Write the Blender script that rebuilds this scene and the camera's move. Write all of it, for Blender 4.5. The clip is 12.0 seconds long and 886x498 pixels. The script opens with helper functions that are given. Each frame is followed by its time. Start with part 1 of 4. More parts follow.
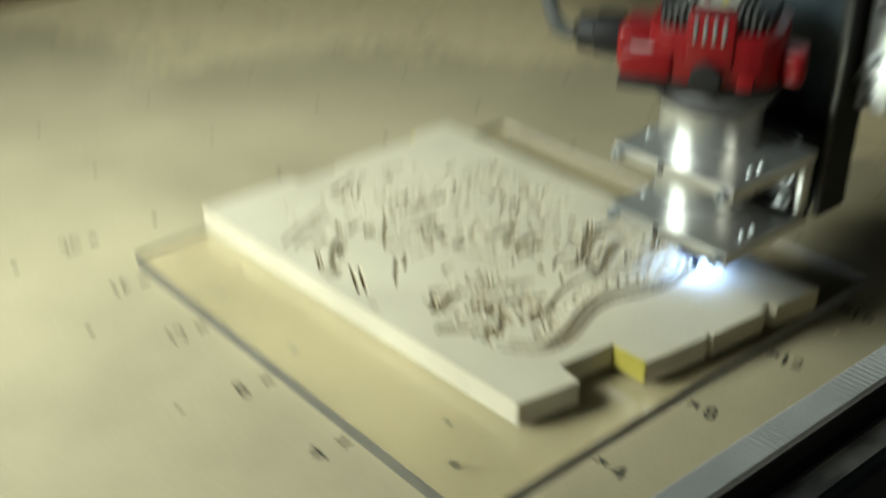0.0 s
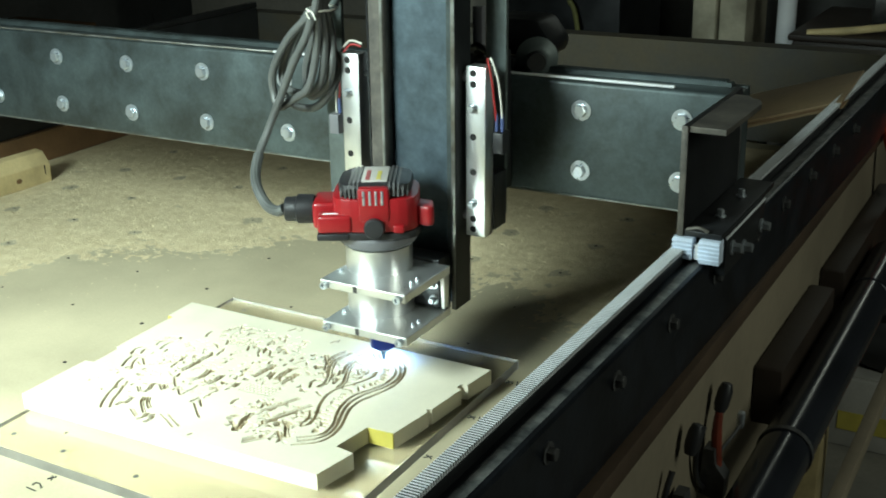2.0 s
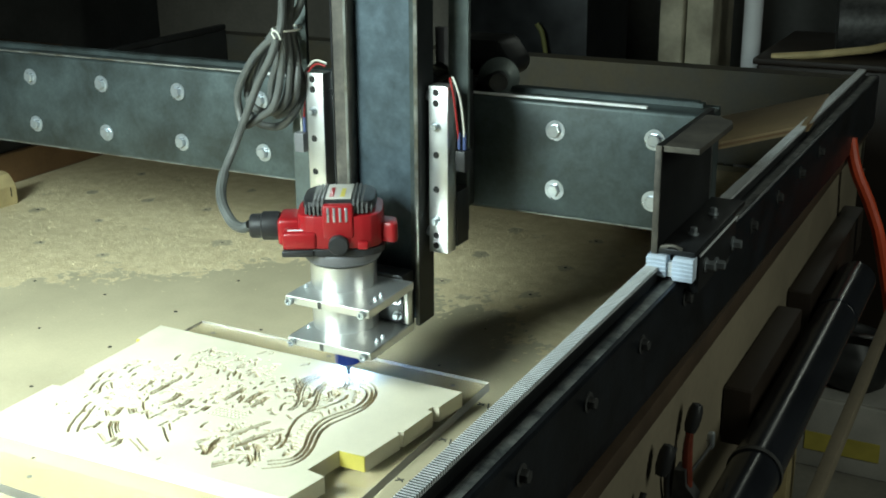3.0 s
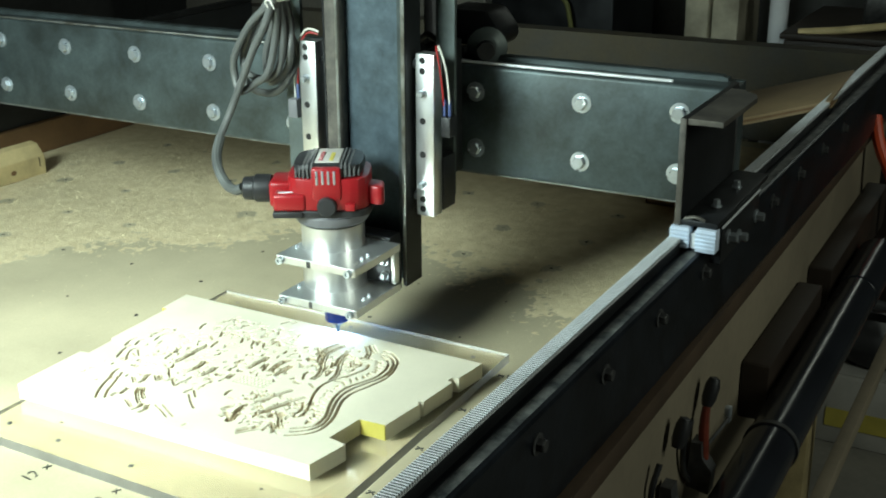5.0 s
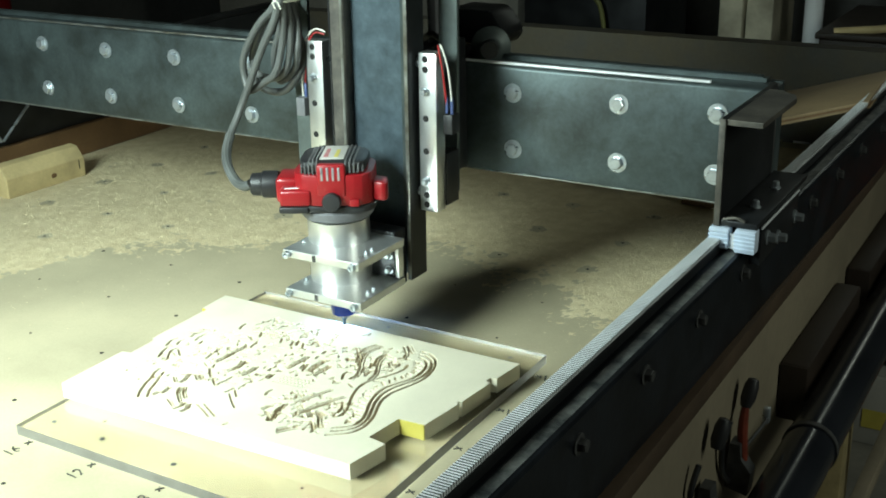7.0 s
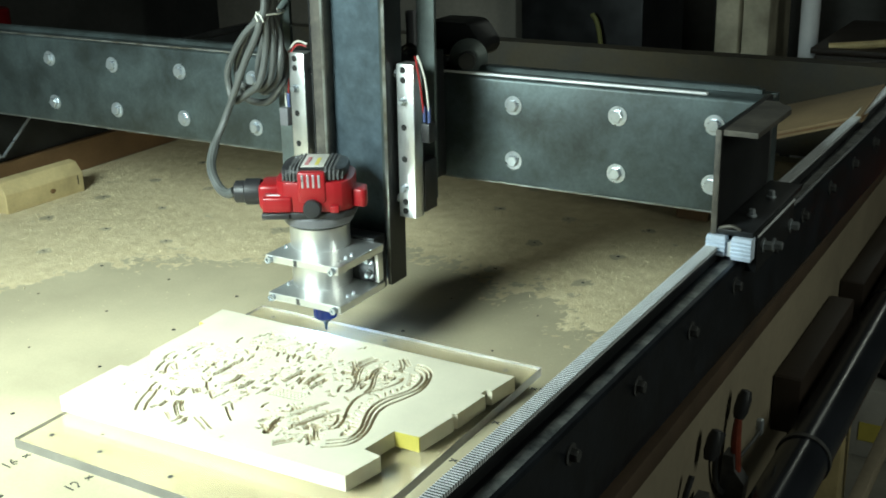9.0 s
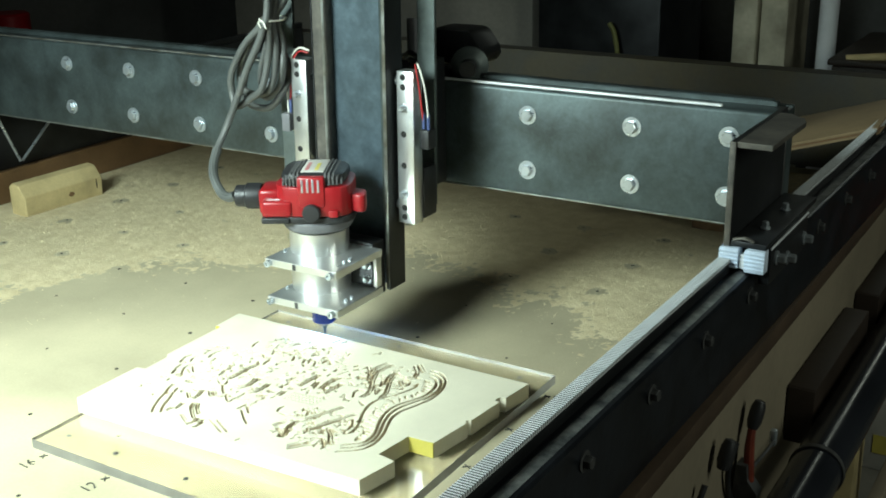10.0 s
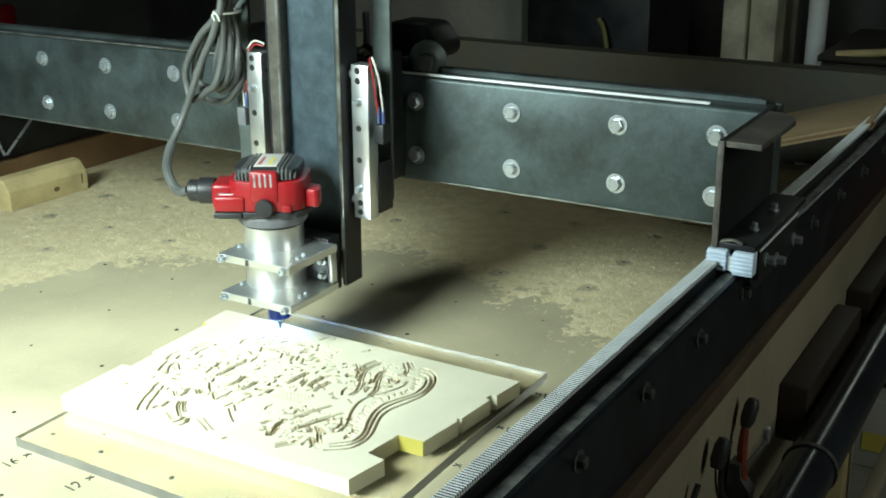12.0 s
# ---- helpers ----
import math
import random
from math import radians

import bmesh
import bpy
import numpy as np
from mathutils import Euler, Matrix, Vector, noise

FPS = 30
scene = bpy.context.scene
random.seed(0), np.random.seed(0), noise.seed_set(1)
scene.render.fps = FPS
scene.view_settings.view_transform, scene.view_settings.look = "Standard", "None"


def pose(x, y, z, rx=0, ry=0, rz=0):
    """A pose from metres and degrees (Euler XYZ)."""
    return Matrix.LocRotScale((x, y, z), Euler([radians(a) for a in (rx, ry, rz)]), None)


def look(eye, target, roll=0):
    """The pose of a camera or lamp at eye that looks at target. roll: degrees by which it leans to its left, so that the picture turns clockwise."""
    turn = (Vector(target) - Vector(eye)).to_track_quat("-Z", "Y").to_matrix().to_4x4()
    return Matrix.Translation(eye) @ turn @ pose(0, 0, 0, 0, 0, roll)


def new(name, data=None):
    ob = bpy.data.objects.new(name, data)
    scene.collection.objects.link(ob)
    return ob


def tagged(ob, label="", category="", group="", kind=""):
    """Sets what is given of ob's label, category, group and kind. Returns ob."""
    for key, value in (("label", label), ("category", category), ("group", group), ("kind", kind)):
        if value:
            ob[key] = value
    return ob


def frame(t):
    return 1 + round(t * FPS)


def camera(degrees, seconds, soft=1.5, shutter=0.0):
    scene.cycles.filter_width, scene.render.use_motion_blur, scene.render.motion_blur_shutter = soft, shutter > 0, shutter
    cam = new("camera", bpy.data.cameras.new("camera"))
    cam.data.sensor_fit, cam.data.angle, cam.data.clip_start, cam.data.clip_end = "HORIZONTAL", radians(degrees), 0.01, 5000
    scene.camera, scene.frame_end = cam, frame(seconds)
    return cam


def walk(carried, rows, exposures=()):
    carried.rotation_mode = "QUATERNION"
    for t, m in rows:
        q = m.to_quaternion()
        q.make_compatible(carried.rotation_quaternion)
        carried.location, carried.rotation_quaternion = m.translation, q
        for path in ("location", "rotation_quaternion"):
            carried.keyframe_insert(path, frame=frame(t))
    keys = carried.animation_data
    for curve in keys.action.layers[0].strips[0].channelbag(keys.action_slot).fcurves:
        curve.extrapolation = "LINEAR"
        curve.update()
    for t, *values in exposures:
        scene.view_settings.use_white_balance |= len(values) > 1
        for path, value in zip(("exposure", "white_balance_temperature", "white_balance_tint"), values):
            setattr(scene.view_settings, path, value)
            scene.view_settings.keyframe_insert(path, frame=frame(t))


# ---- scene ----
# World: z = 0 is the top of the machine table, +y runs along the side rail, +x along the gantry beam.
cam = camera(42.3, 12.0, soft=1.8, shutter=0.95)
PATH = [
    (0, (0.4440, -0.3660, 0.5210), (-0.8970, 0.7570, -0.4540), -0.85),
    (0.2, (0.4666, -0.5040, 0.5309), (-0.4972, 0.4720, -0.0762), -1.75),
    (0.5, (0.5000, -0.5870, 0.5970), (-0.6270, 0.8150, -0.2790), -2.05),
    (0.7, (0.5036, -0.6626, 0.6657), (-0.3343, 0.4153, 0.0445), -1.52),
    (1, (0.5680, -0.6720, 0.6460), (-0.5370, 0.8290, -0.0790), -1.40),
    (1.2, (0.5740, -0.7087, 0.6656), (-0.2142, 0.4451, 0.1201), -3.22),
    (1.5, (0.5900, -0.7221, 0.6492), (-0.1407, 0.4879, 0.1473), -2.62),
    (2, (0.6013, -0.7219, 0.6492), (-0.1011, 0.4972, 0.1291), -1.39),
    (2.5, (0.6015, -0.7289, 0.6539), (-0.0831, 0.5106, 0.1588), -0.90),
    (3, (0.5987, -0.7242, 0.6496), (-0.0712, 0.5237, 0.1559), -0.92),
    (5, (0.6083, -0.7356, 0.6541), (-0.0839, 0.4868, 0.1280), -0.80),
    (5.5, (0.6044, -0.7367, 0.6553), (-0.1014, 0.4752, 0.1232), -0.94),
    (6, (0.6032, -0.7394, 0.6557), (-0.1125, 0.4698, 0.1306), -1.49),
    (6.5, (0.6033, -0.7447, 0.6539), (-0.1188, 0.4646, 0.1379), -1.18),
    (7, (0.6038, -0.7463, 0.6569), (-0.1230, 0.4567, 0.1328), -1.40),
    (9, (0.6145, -0.7536, 0.6586), (-0.1149, 0.4558, 0.1535), -1.51),
    (9.5, (0.6157, -0.7565, 0.6598), (-0.1241, 0.4477, 0.1572), -1.24),
    (10, (0.6163, -0.7610, 0.6604), (-0.1303, 0.4419, 0.1650), -1.09),
    (10.5, (0.6151, -0.7625, 0.6608), (-0.1253, 0.4424, 0.1608), -0.87),
    (11, (0.6098, -0.7589, 0.6583), (-0.1305, 0.4482, 0.1634), -0.85),
    (11.5, (0.6054, -0.7540, 0.6573), (-0.1267, 0.4551, 0.1553), -0.74),
    (12, (0.6049, -0.7488, 0.6547), (-0.1270, 0.4610, 0.1540), -0.80),
]
EXPOSURES = [(0.0, -1.02, 7300, 17), (0.5, -0.98, 7000, 14), (0.8, -0.75, 6800, 13), (1.0, -0.55, 6700, 12), (1.3, -0.2, 6500, 10), (1.7, 0.0, 6500, 10), (12.0, 0.0, 6500, 10)]
walk(cam, [(t, look(eye, target, roll)) for t, eye, target, roll in PATH], EXPOSURES)

# ---- light ----
world = bpy.data.worlds.new("world")
scene.world = world
world.use_nodes = True
world.node_tree.nodes["Background"].inputs[0].default_value = (0.55, 0.6, 0.55, 1)
world.node_tree.nodes["Background"].inputs[1].default_value = 0.05


def area_lamp(name, eye, target, size, power, colour):
    data = bpy.data.lights.new(name, "AREA")
    data.shape, data.size, data.energy, data.color = "DISK", size, power, colour
    ob = new(name, data)
    ob.matrix_world = look(eye, target)
    return ob


# Work lamp on a stand beside the table, out of view, and three weak strip-shaped lamps added as fill.
lamp = area_lamp("work_lamp_light", (-0.52, -0.74, 0.86), (-0.50, 0.25, 0.0), 0.60, 19.4, (0.80, 1.0, 0.95))
lamp.data.spread = radians(102)
# Added fill for the right side, a highlight on the pipe, the back left wall.
for place, aim, power in (((2.3, 0.2, 1.25), (0.5, 0.8, -0.3), 16), ((0.37, 4.15, 1.75), (0.36, 0.5, -0.05), 1.9), ((-1.6, 2.6, 2.4), (-2.9, 3.5, 0.4), 5.0)):
    fill_lamp = area_lamp("fill_light", place, aim, 1.2, power, (0.88, 1.0, 0.86))
    fill_lamp.data.shape, fill_lamp.data.size, fill_lamp.data.size_y = "RECTANGLE", 0.08, 1.2


# ---- materials ----
def material(name, colour, rough=0.5, metal=0.0, vary=0.25, fine=120.0, coarse=9.0, bump=0.2, second=None, spec=0.5, emit=None, detail=0.0006, patchy=False):
    """Base colour with a coarse stain and a fine grain, both in metres of object space, and a fine relief."""
    m = bpy.data.materials.new(name)
    m.use_nodes = True
    nt = m.node_tree
    bsdf = nt.nodes["Principled BSDF"]
    coord = nt.nodes.new("ShaderNodeTexCoord")
    n1, n2 = nt.nodes.new("ShaderNodeTexNoise"), nt.nodes.new("ShaderNodeTexNoise")
    n1.inputs["Scale"].default_value, n2.inputs["Scale"].default_value = coarse, fine
    n1.inputs["Detail"].default_value, n2.inputs["Detail"].default_value = 5, 3
    if patchy:
        n1.inputs["Detail"].default_value, n1.inputs["Roughness"].default_value, n1.inputs["Distortion"].default_value = 10, 0.66, 0.25
    for n in (n1, n2):
        nt.links.new(coord.outputs["Object"], n.inputs["Vector"])
    ramp = nt.nodes.new("ShaderNodeValToRGB")
    other = second or tuple(c * (1 - vary) for c in colour)
    ramp.color_ramp.elements[0].color, ramp.color_ramp.elements[1].color = (*other, 1), (*colour, 1)
    ramp.color_ramp.elements[0].position, ramp.color_ramp.elements[1].position = 0.35, 0.65
    nt.links.new(n1.outputs["Fac"], ramp.inputs["Fac"])
    mix = nt.nodes.new("ShaderNodeMix")
    mix.data_type, mix.blend_type = "RGBA", "MULTIPLY"
    mix.inputs["Factor"].default_value = vary
    nt.links.new(ramp.outputs["Color"], mix.inputs["A"])
    nt.links.new(n2.outputs["Color"], mix.inputs["B"])
    grey = nt.nodes.new("ShaderNodeRGBToBW")
    nt.links.new(n2.outputs["Color"], grey.inputs["Color"])
    nt.links.new(grey.outputs["Val"], mix.inputs["B"])
    nt.links.new(mix.outputs["Result"], bsdf.inputs["Base Color"])
    rr = nt.nodes.new("ShaderNodeMapRange")
    rr.inputs["To Min"].default_value, rr.inputs["To Max"].default_value = max(0.03, rough - 0.12), min(1, rough + 0.12)
    nt.links.new(n1.outputs["Fac"], rr.inputs["Value"])
    nt.links.new(rr.outputs["Result"], bsdf.inputs["Roughness"])
    bsdf.inputs["Metallic"].default_value = metal
    bsdf.inputs["Specular IOR Level"].default_value = spec
    if bump:
        b = nt.nodes.new("ShaderNodeBump")
        b.inputs["Strength"].default_value, b.inputs["Distance"].default_value = bump, detail
        nt.links.new(n2.outputs["Fac"], b.inputs["Height"])
        nt.links.new(b.outputs["Normal"], bsdf.inputs["Normal"])
    if emit:
        bsdf.inputs["Emission Color"].default_value = (*emit[:3], 1)
        bsdf.inputs["Emission Strength"].default_value = emit[3]
    return m


MDF = material("mdf", (0.54, 0.47, 0.31), 0.75, vary=0.22, fine=350, coarse=5, bump=0.25)
BOARD = material("pale_board", (0.72, 0.665, 0.515), 0.7, vary=0.12, fine=500, coarse=12, bump=0.15)
PINE = material("pine", (0.66, 0.52, 0.26), 0.6, vary=0.3, fine=180, coarse=14, bump=0.3)
BROWN_WOOD = material("brown_wood", (0.22, 0.12, 0.05), 0.6, vary=0.35, fine=140, coarse=7, bump=0.3)
STEEL = material("mill_steel", (0.112, 0.145, 0.15), 0.45, 0.6, vary=0.4, fine=220, coarse=13, bump=0.12, second=(0.055, 0.066, 0.064), patchy=True)
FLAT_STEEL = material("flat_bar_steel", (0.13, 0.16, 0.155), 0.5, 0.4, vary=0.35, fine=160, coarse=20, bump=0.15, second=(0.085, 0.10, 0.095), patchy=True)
BLUE_STEEL = material("blue_steel", (0.10, 0.142, 0.172), 0.42, 0.5, vary=0.45, fine=140, coarse=34, bump=0.12, second=(0.062, 0.088, 0.105), patchy=True)
DARK_STEEL = material("dark_steel", (0.045, 0.047, 0.05), 0.38, 0.6, vary=0.4, fine=260, coarse=12, bump=0.2)
OIL_STEEL = material("oiled_rail_steel", (0.040, 0.047, 0.060), 0.34, 0.6, vary=0.5, fine=90, coarse=14, bump=0.3, second=(0.016, 0.018, 0.022), patchy=True)
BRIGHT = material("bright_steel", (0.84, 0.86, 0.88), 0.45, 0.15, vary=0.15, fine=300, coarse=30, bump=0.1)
ZINC = material("zinc_bolt", (0.62, 0.67, 0.71), 0.3, 0.75, vary=0.25, fine=500, coarse=60, bump=0.2)
ALU = material("aluminium", (0.80, 0.81, 0.80), 0.32, 0.9, vary=0.1, fine=260, coarse=25, bump=0.12)
RED = material("red_plastic", (0.30, 0.009, 0.013), 0.35, vary=0.15, fine=400, coarse=20, bump=0.1)
BLACK = material("black_plastic", (0.022, 0.022, 0.024), 0.45, vary=0.3, fine=400, coarse=30, bump=0.15)
CAP_GREY = material("dark_grey_plastic", (0.10, 0.10, 0.10), 0.5, vary=0.3, fine=400, coarse=30, bump=0.15)
GREY = material("grey_plastic", (0.16, 0.16, 0.17), 0.5, vary=0.2, fine=300, coarse=30, bump=0.15)
RUBBER = material("grey_cable_rubber", (0.10, 0.105, 0.10), 0.5, vary=0.25, fine=300, coarse=20, bump=0.2)
PIPE = material("black_pipe", (0.02, 0.022, 0.028), 0.22, vary=0.3, fine=150, coarse=8, bump=0.08)
CONCRETE = material("concrete", (0.30, 0.28, 0.24), 0.85, vary=0.35, fine=60, coarse=3, bump=0.5, detail=0.003)
DARK_WALL = material("dark_wall", (0.11, 0.11, 0.105), 0.85, vary=0.4, fine=40, coarse=2, bump=0.4, detail=0.003)
WHITE = material("white_paint", (0.75, 0.76, 0.78), 0.5, vary=0.12, fine=200, coarse=10, bump=0.1)
FELT = material("pale_blue_wiper", (0.66, 0.76, 0.90), 0.6, vary=0.2, fine=300, coarse=40, bump=0.2)
HOLE = material("dark_hole", (0.012, 0.011, 0.01), 0.9, vary=0.2, bump=0)
INK = material("black_ink", (0.075, 0.07, 0.055), 0.6, vary=0.3, fine=400, coarse=90, bump=0)
WIRE_RED = material("red_wire", (0.32, 0.02, 0.02), 0.4, vary=0.1, bump=0)
WIRE_WHITE = material("white_wire", (0.7, 0.68, 0.6), 0.45, vary=0.1, bump=0)
WIRE_BLUE = material("blue_crimp", (0.06, 0.085, 0.2), 0.4, vary=0.1, bump=0)
YELLOW = material("yellow_board_edge", (0.62, 0.52, 0.10), 0.6, vary=0.2, fine=300, coarse=20, bump=0.2)
LED = material("led", (0.8, 0.9, 1.0), 0.3, vary=0, bump=0, emit=(0.24, 0.48, 1.0, 1700.0))
NUT_GLOW = material("blue_nut_glow", (0.004, 0.012, 0.06), 0.15, vary=0, bump=0, emit=(0.004, 0.05, 0.5, 0.22))
CUT = material("cut_board_core", (0.55, 0.45, 0.29), 0.85, vary=0.3, fine=700, coarse=60, bump=0.3)
DUST = material("sawdust", (0.79, 0.67, 0.42), 0.95, vary=0.35, fine=520, coarse=34, bump=0.8, second=(0.67, 0.55, 0.33), detail=0.002)
SIDE_PLY = material("dull_plywood", (0.25, 0.205, 0.14), 0.7, vary=0.3, fine=90, coarse=5, bump=0.3)
PACKING = material("brown_packing_wood", (0.075, 0.045, 0.025), 0.65, vary=0.35, fine=110, coarse=9, bump=0.3)
DARK_WOOD = material("dark_stained_wood", (0.03, 0.018, 0.011), 0.55, vary=0.4, fine=90, coarse=8, bump=0.3)
WORN_LIT = material("worn_lit_steel_edge", (0.32, 0.33, 0.31), 0.4, 0.6, vary=0.5, fine=300, coarse=40, bump=0.2, second=(0.16, 0.15, 0.12))
RUST_STEEL = material("rusty_steel", (0.075, 0.06, 0.032), 0.6, 0.3, vary=0.45, fine=120, coarse=5, bump=0.25, second=(0.05, 0.05, 0.045), patchy=True)
DULL_BOLT = material("dull_bolt", (0.16, 0.16, 0.16), 0.5, 0.7, vary=0.4, fine=300, coarse=60, bump=0.3)
CLAMP_RED = material("worn_red_paint", (0.22, 0.035, 0.015), 0.5, vary=0.4, fine=200, coarse=60, bump=0.2)
SCALE = material("scaled_steel", (0.17, 0.155, 0.13), 0.55, 0.4, vary=0.5, fine=160, coarse=30, bump=0.4, second=(0.07, 0.065, 0.06), patchy=True)
PLASTER = material("old_plaster", (0.62, 0.57, 0.43), 0.85, vary=0.35, fine=60, coarse=6, bump=0.5, second=(0.30, 0.27, 0.2), detail=0.003)
DULL_PLY = material("dusty_plywood", (0.34, 0.24, 0.13), 0.7, vary=0.3, fine=120, coarse=7, bump=0.3)
DULL_GREEN = material("faded_green_paint", (0.15, 0.15, 0.04), 0.6, vary=0.3, fine=150, coarse=12, bump=0.2)
SCUFF = material("scuffed_rail_band", (0.30, 0.305, 0.29), 0.5, 0.3, vary=0.5, fine=260, coarse=45, bump=0.3, second=(0.035, 0.04, 0.045), patchy=True)
ORANGE = material("orange_hose", (0.75, 0.09, 0.03), 0.5, vary=0.2, fine=200, coarse=20, bump=0.1)
CARD = material("cardboard_box", (0.5, 0.48, 0.44), 0.8, vary=0.2, fine=200, coarse=12, bump=0.2)
ACRYLIC = bpy.data.materials.new("clear_acrylic")
ACRYLIC.use_nodes = True
_b = ACRYLIC.node_tree.nodes["Principled BSDF"]
_b.inputs["Base Color"].default_value = (0.74, 0.715, 0.65, 1)
_b.inputs["Transmission Weight"].default_value = 1.0
_b.inputs["Roughness"].default_value, _b.inputs["IOR"].default_value = 0.05, 1.49

SAWN = material("sawn_acrylic_edge", (0.30, 0.285, 0.25), 0.6, vary=0.2, fine=500, coarse=40, bump=0.3)
SAWN.node_tree.nodes["Principled BSDF"].inputs["Transmission Weight"].default_value = 0.35


# ---- mesh helpers ----
def mesh(name, bm, mat, smooth=False):
    me = bpy.data.meshes.new(name)
    bm.normal_update()
    bm.to_mesh(me)
    bm.free()
    for m in mat if isinstance(mat, (list, tuple)) else (mat,):
        me.materials.append(m)
    if smooth:
        me.polygons.foreach_set("use_smooth", [True] * len(me.polygons))
        me.set_sharp_from_angle(angle=radians(35))
    return me


def part(name, bm, mat, parent=None, label="", smooth=True):
    ob = new(name, mesh(name, bm, mat, smooth))
    if parent is not None:
        ob.parent = parent
    if label:
        ob["label"] = label
    return ob


def thing(name, m=None):
    ob = new(name)
    ob.empty_display_size = 0.05
    if m is not None:
        ob.matrix_world = m
    return ob


def box(x0, x1, y0, y1, z0, z1, bevel=0.0, bm=None, segments=2):
    bm2 = bmesh.new()
    bmesh.ops.create_cube(bm2, size=1)
    bmesh.ops.scale(bm2, vec=(x1 - x0, y1 - y0, z1 - z0), verts=bm2.verts)
    bmesh.ops.translate(bm2, vec=((x0 + x1) / 2, (y0 + y1) / 2, (z0 + z1) / 2), verts=bm2.verts)
    if bevel:
        bmesh.ops.bevel(bm2, geom=bm2.edges[:], offset=bevel, segments=segments, affect="EDGES", profile=0.5)
    return join(bm, bm2)


def join(bm, bm2, m=None):
    if m is not None:
        bmesh.ops.transform(bm2, matrix=m, verts=bm2.verts)
    if bm is None:
        return bm2
    me = bpy.data.meshes.new("tmp")
    bm2.to_mesh(me)
    bm2.free()
    bm.from_mesh(me)
    bpy.data.meshes.remove(me)
    return bm


def lathe(profile, segments=32, bm=None, m=None):
    """A solid of revolution about z from (radius, z) pairs."""
    bm2 = bmesh.new()
    rings = []
    for r, z in profile:
        if r <= 1e-6:
            rings.append([bm2.verts.new((0, 0, z))])
        else:
            rings.append([bm2.verts.new((r * math.cos(2 * math.pi * k / segments), r * math.sin(2 * math.pi * k / segments), z)) for k in range(segments)])
    for a, b in zip(rings, rings[1:]):
        for k in range(segments):
            j = (k + 1) % segments
            if len(a) == 1 and len(b) > 1:
                bm2.faces.new((a[0], b[j], b[k]))
            elif len(b) == 1 and len(a) > 1:
                bm2.faces.new((a[k], a[j], b[0]))
            elif len(a) > 1:
                bm2.faces.new((a[k], a[j], b[j], b[k]))
    if len(rings[0]) > 1:
        bm2.faces.new(rings[0][::-1])
    if len(rings[-1]) > 1:
        bm2.faces.new(rings[-1])
    bmesh.ops.recalc_face_normals(bm2, faces=bm2.faces[:])
    return join(bm, bm2, m)


def extrude_outline(outline, z0, z1, bm=None, m=None, bevel=0.0):
    """A prism over a closed outline of (x, y)."""
    bm2 = bmesh.new()
    low = [bm2.verts.new((x, y, z0)) for x, y in outline]
    top = [bm2.verts.new((x, y, z1)) for x, y in outline]
    bm2.faces.new(low[::-1])
    bm2.faces.new(top)
    for k in range(len(outline)):
        j = (k + 1) % len(outline)
        bm2.faces.new((low[k], low[j], top[j], top[k]))
    bmesh.ops.recalc_face_normals(bm2, faces=bm2.faces[:])
    if bevel:
        bmesh.ops.bevel(bm2, geom=[e for e in bm2.edges], offset=bevel, segments=2, affect="EDGES", profile=0.5)
    return join(bm, bm2, m)


def smooth_points(points, steps=8, closed=False):
    """Points along a Catmull-Rom curve through the given ones."""
    pts = [Vector(p) for p in points]
    n = len(pts)
    out = []
    for i in range(n if closed else n - 1):
        if closed:
            a, b, c, d = (pts[(i + k) % n] for k in (-1, 0, 1, 2))
        else:
            a, b, c, d = pts[max(i - 1, 0)], pts[i], pts[i + 1], pts[min(i + 2, n - 1)]
        for k in range(steps):
            t = k / steps
            out.append(0.5 * (2 * b + (c - a) * t + (2 * a - 5 * b + 4 * c - d) * t * t + (3 * b - a - 3 * c + d) * t * t * t))
    if not closed:
        out.append(pts[-1])
    return out


def tube(points, r, bm=None, sides=10, steps=8, closed=False, radii=None):
    """A round tube along a smooth curve through the points."""
    path = smooth_points(points, steps, closed)
    bm2 = bmesh.new()
    rings, up = [], Vector((0, 0, 1))
    for i, p in enumerate(path):
        ahead = (path[(i + 1) % len(path)] - path[i - 1]) if closed else (path[min(i + 1, len(path) - 1)] - path[max(i - 1, 0)])
        ahead.normalize()
        side = ahead.cross(up)
        if side.length < 0.15:
            side = ahead.cross(Vector((0, 1, 0)))
        side.normalize()
        up = side.cross(ahead).normalized()
        rr = r if radii is None else float(np.interp(i / (len(path) - 1), np.linspace(0, 1, len(radii)), radii))
        rings.append([bm2.verts.new(p + rr * (math.cos(2 * math.pi * k / sides) * side + math.sin(2 * math.pi * k / sides) * up)) for k in range(sides)])
    count = len(rings)
    for i in range(count if closed else count - 1):
        a, b = rings[i], rings[(i + 1) % count]
        for k in range(sides):
            j = (k + 1) % sides
            bm2.faces.new((a[k], a[j], b[j], b[k]))
    if not closed:
        bm2.faces.new(rings[0][::-1])
        bm2.faces.new(rings[-1])
    bmesh.ops.recalc_face_normals(bm2, faces=bm2.faces[:])
    return join(bm, bm2)


TO_FRONT = pose(0, 0, 0, 90)      # local z turned to -y
TO_RIGHT = pose(0, 0, 0, 0, 90)   # local z turned to +x


def hex_bolt_mesh(name, head=0.0085, washer=0.013):
    bm = lathe([(0, 0), (washer, 0), (washer, 0.0016), (head * 1.05, 0.0018), (0, 0.0018)], 24)
    lathe([(head, 0.0018), (head, 0.0068), (head * 0.85, 0.0082), (0, 0.0082)], 6, bm)
    return mesh(name, bm, ZINC, True)


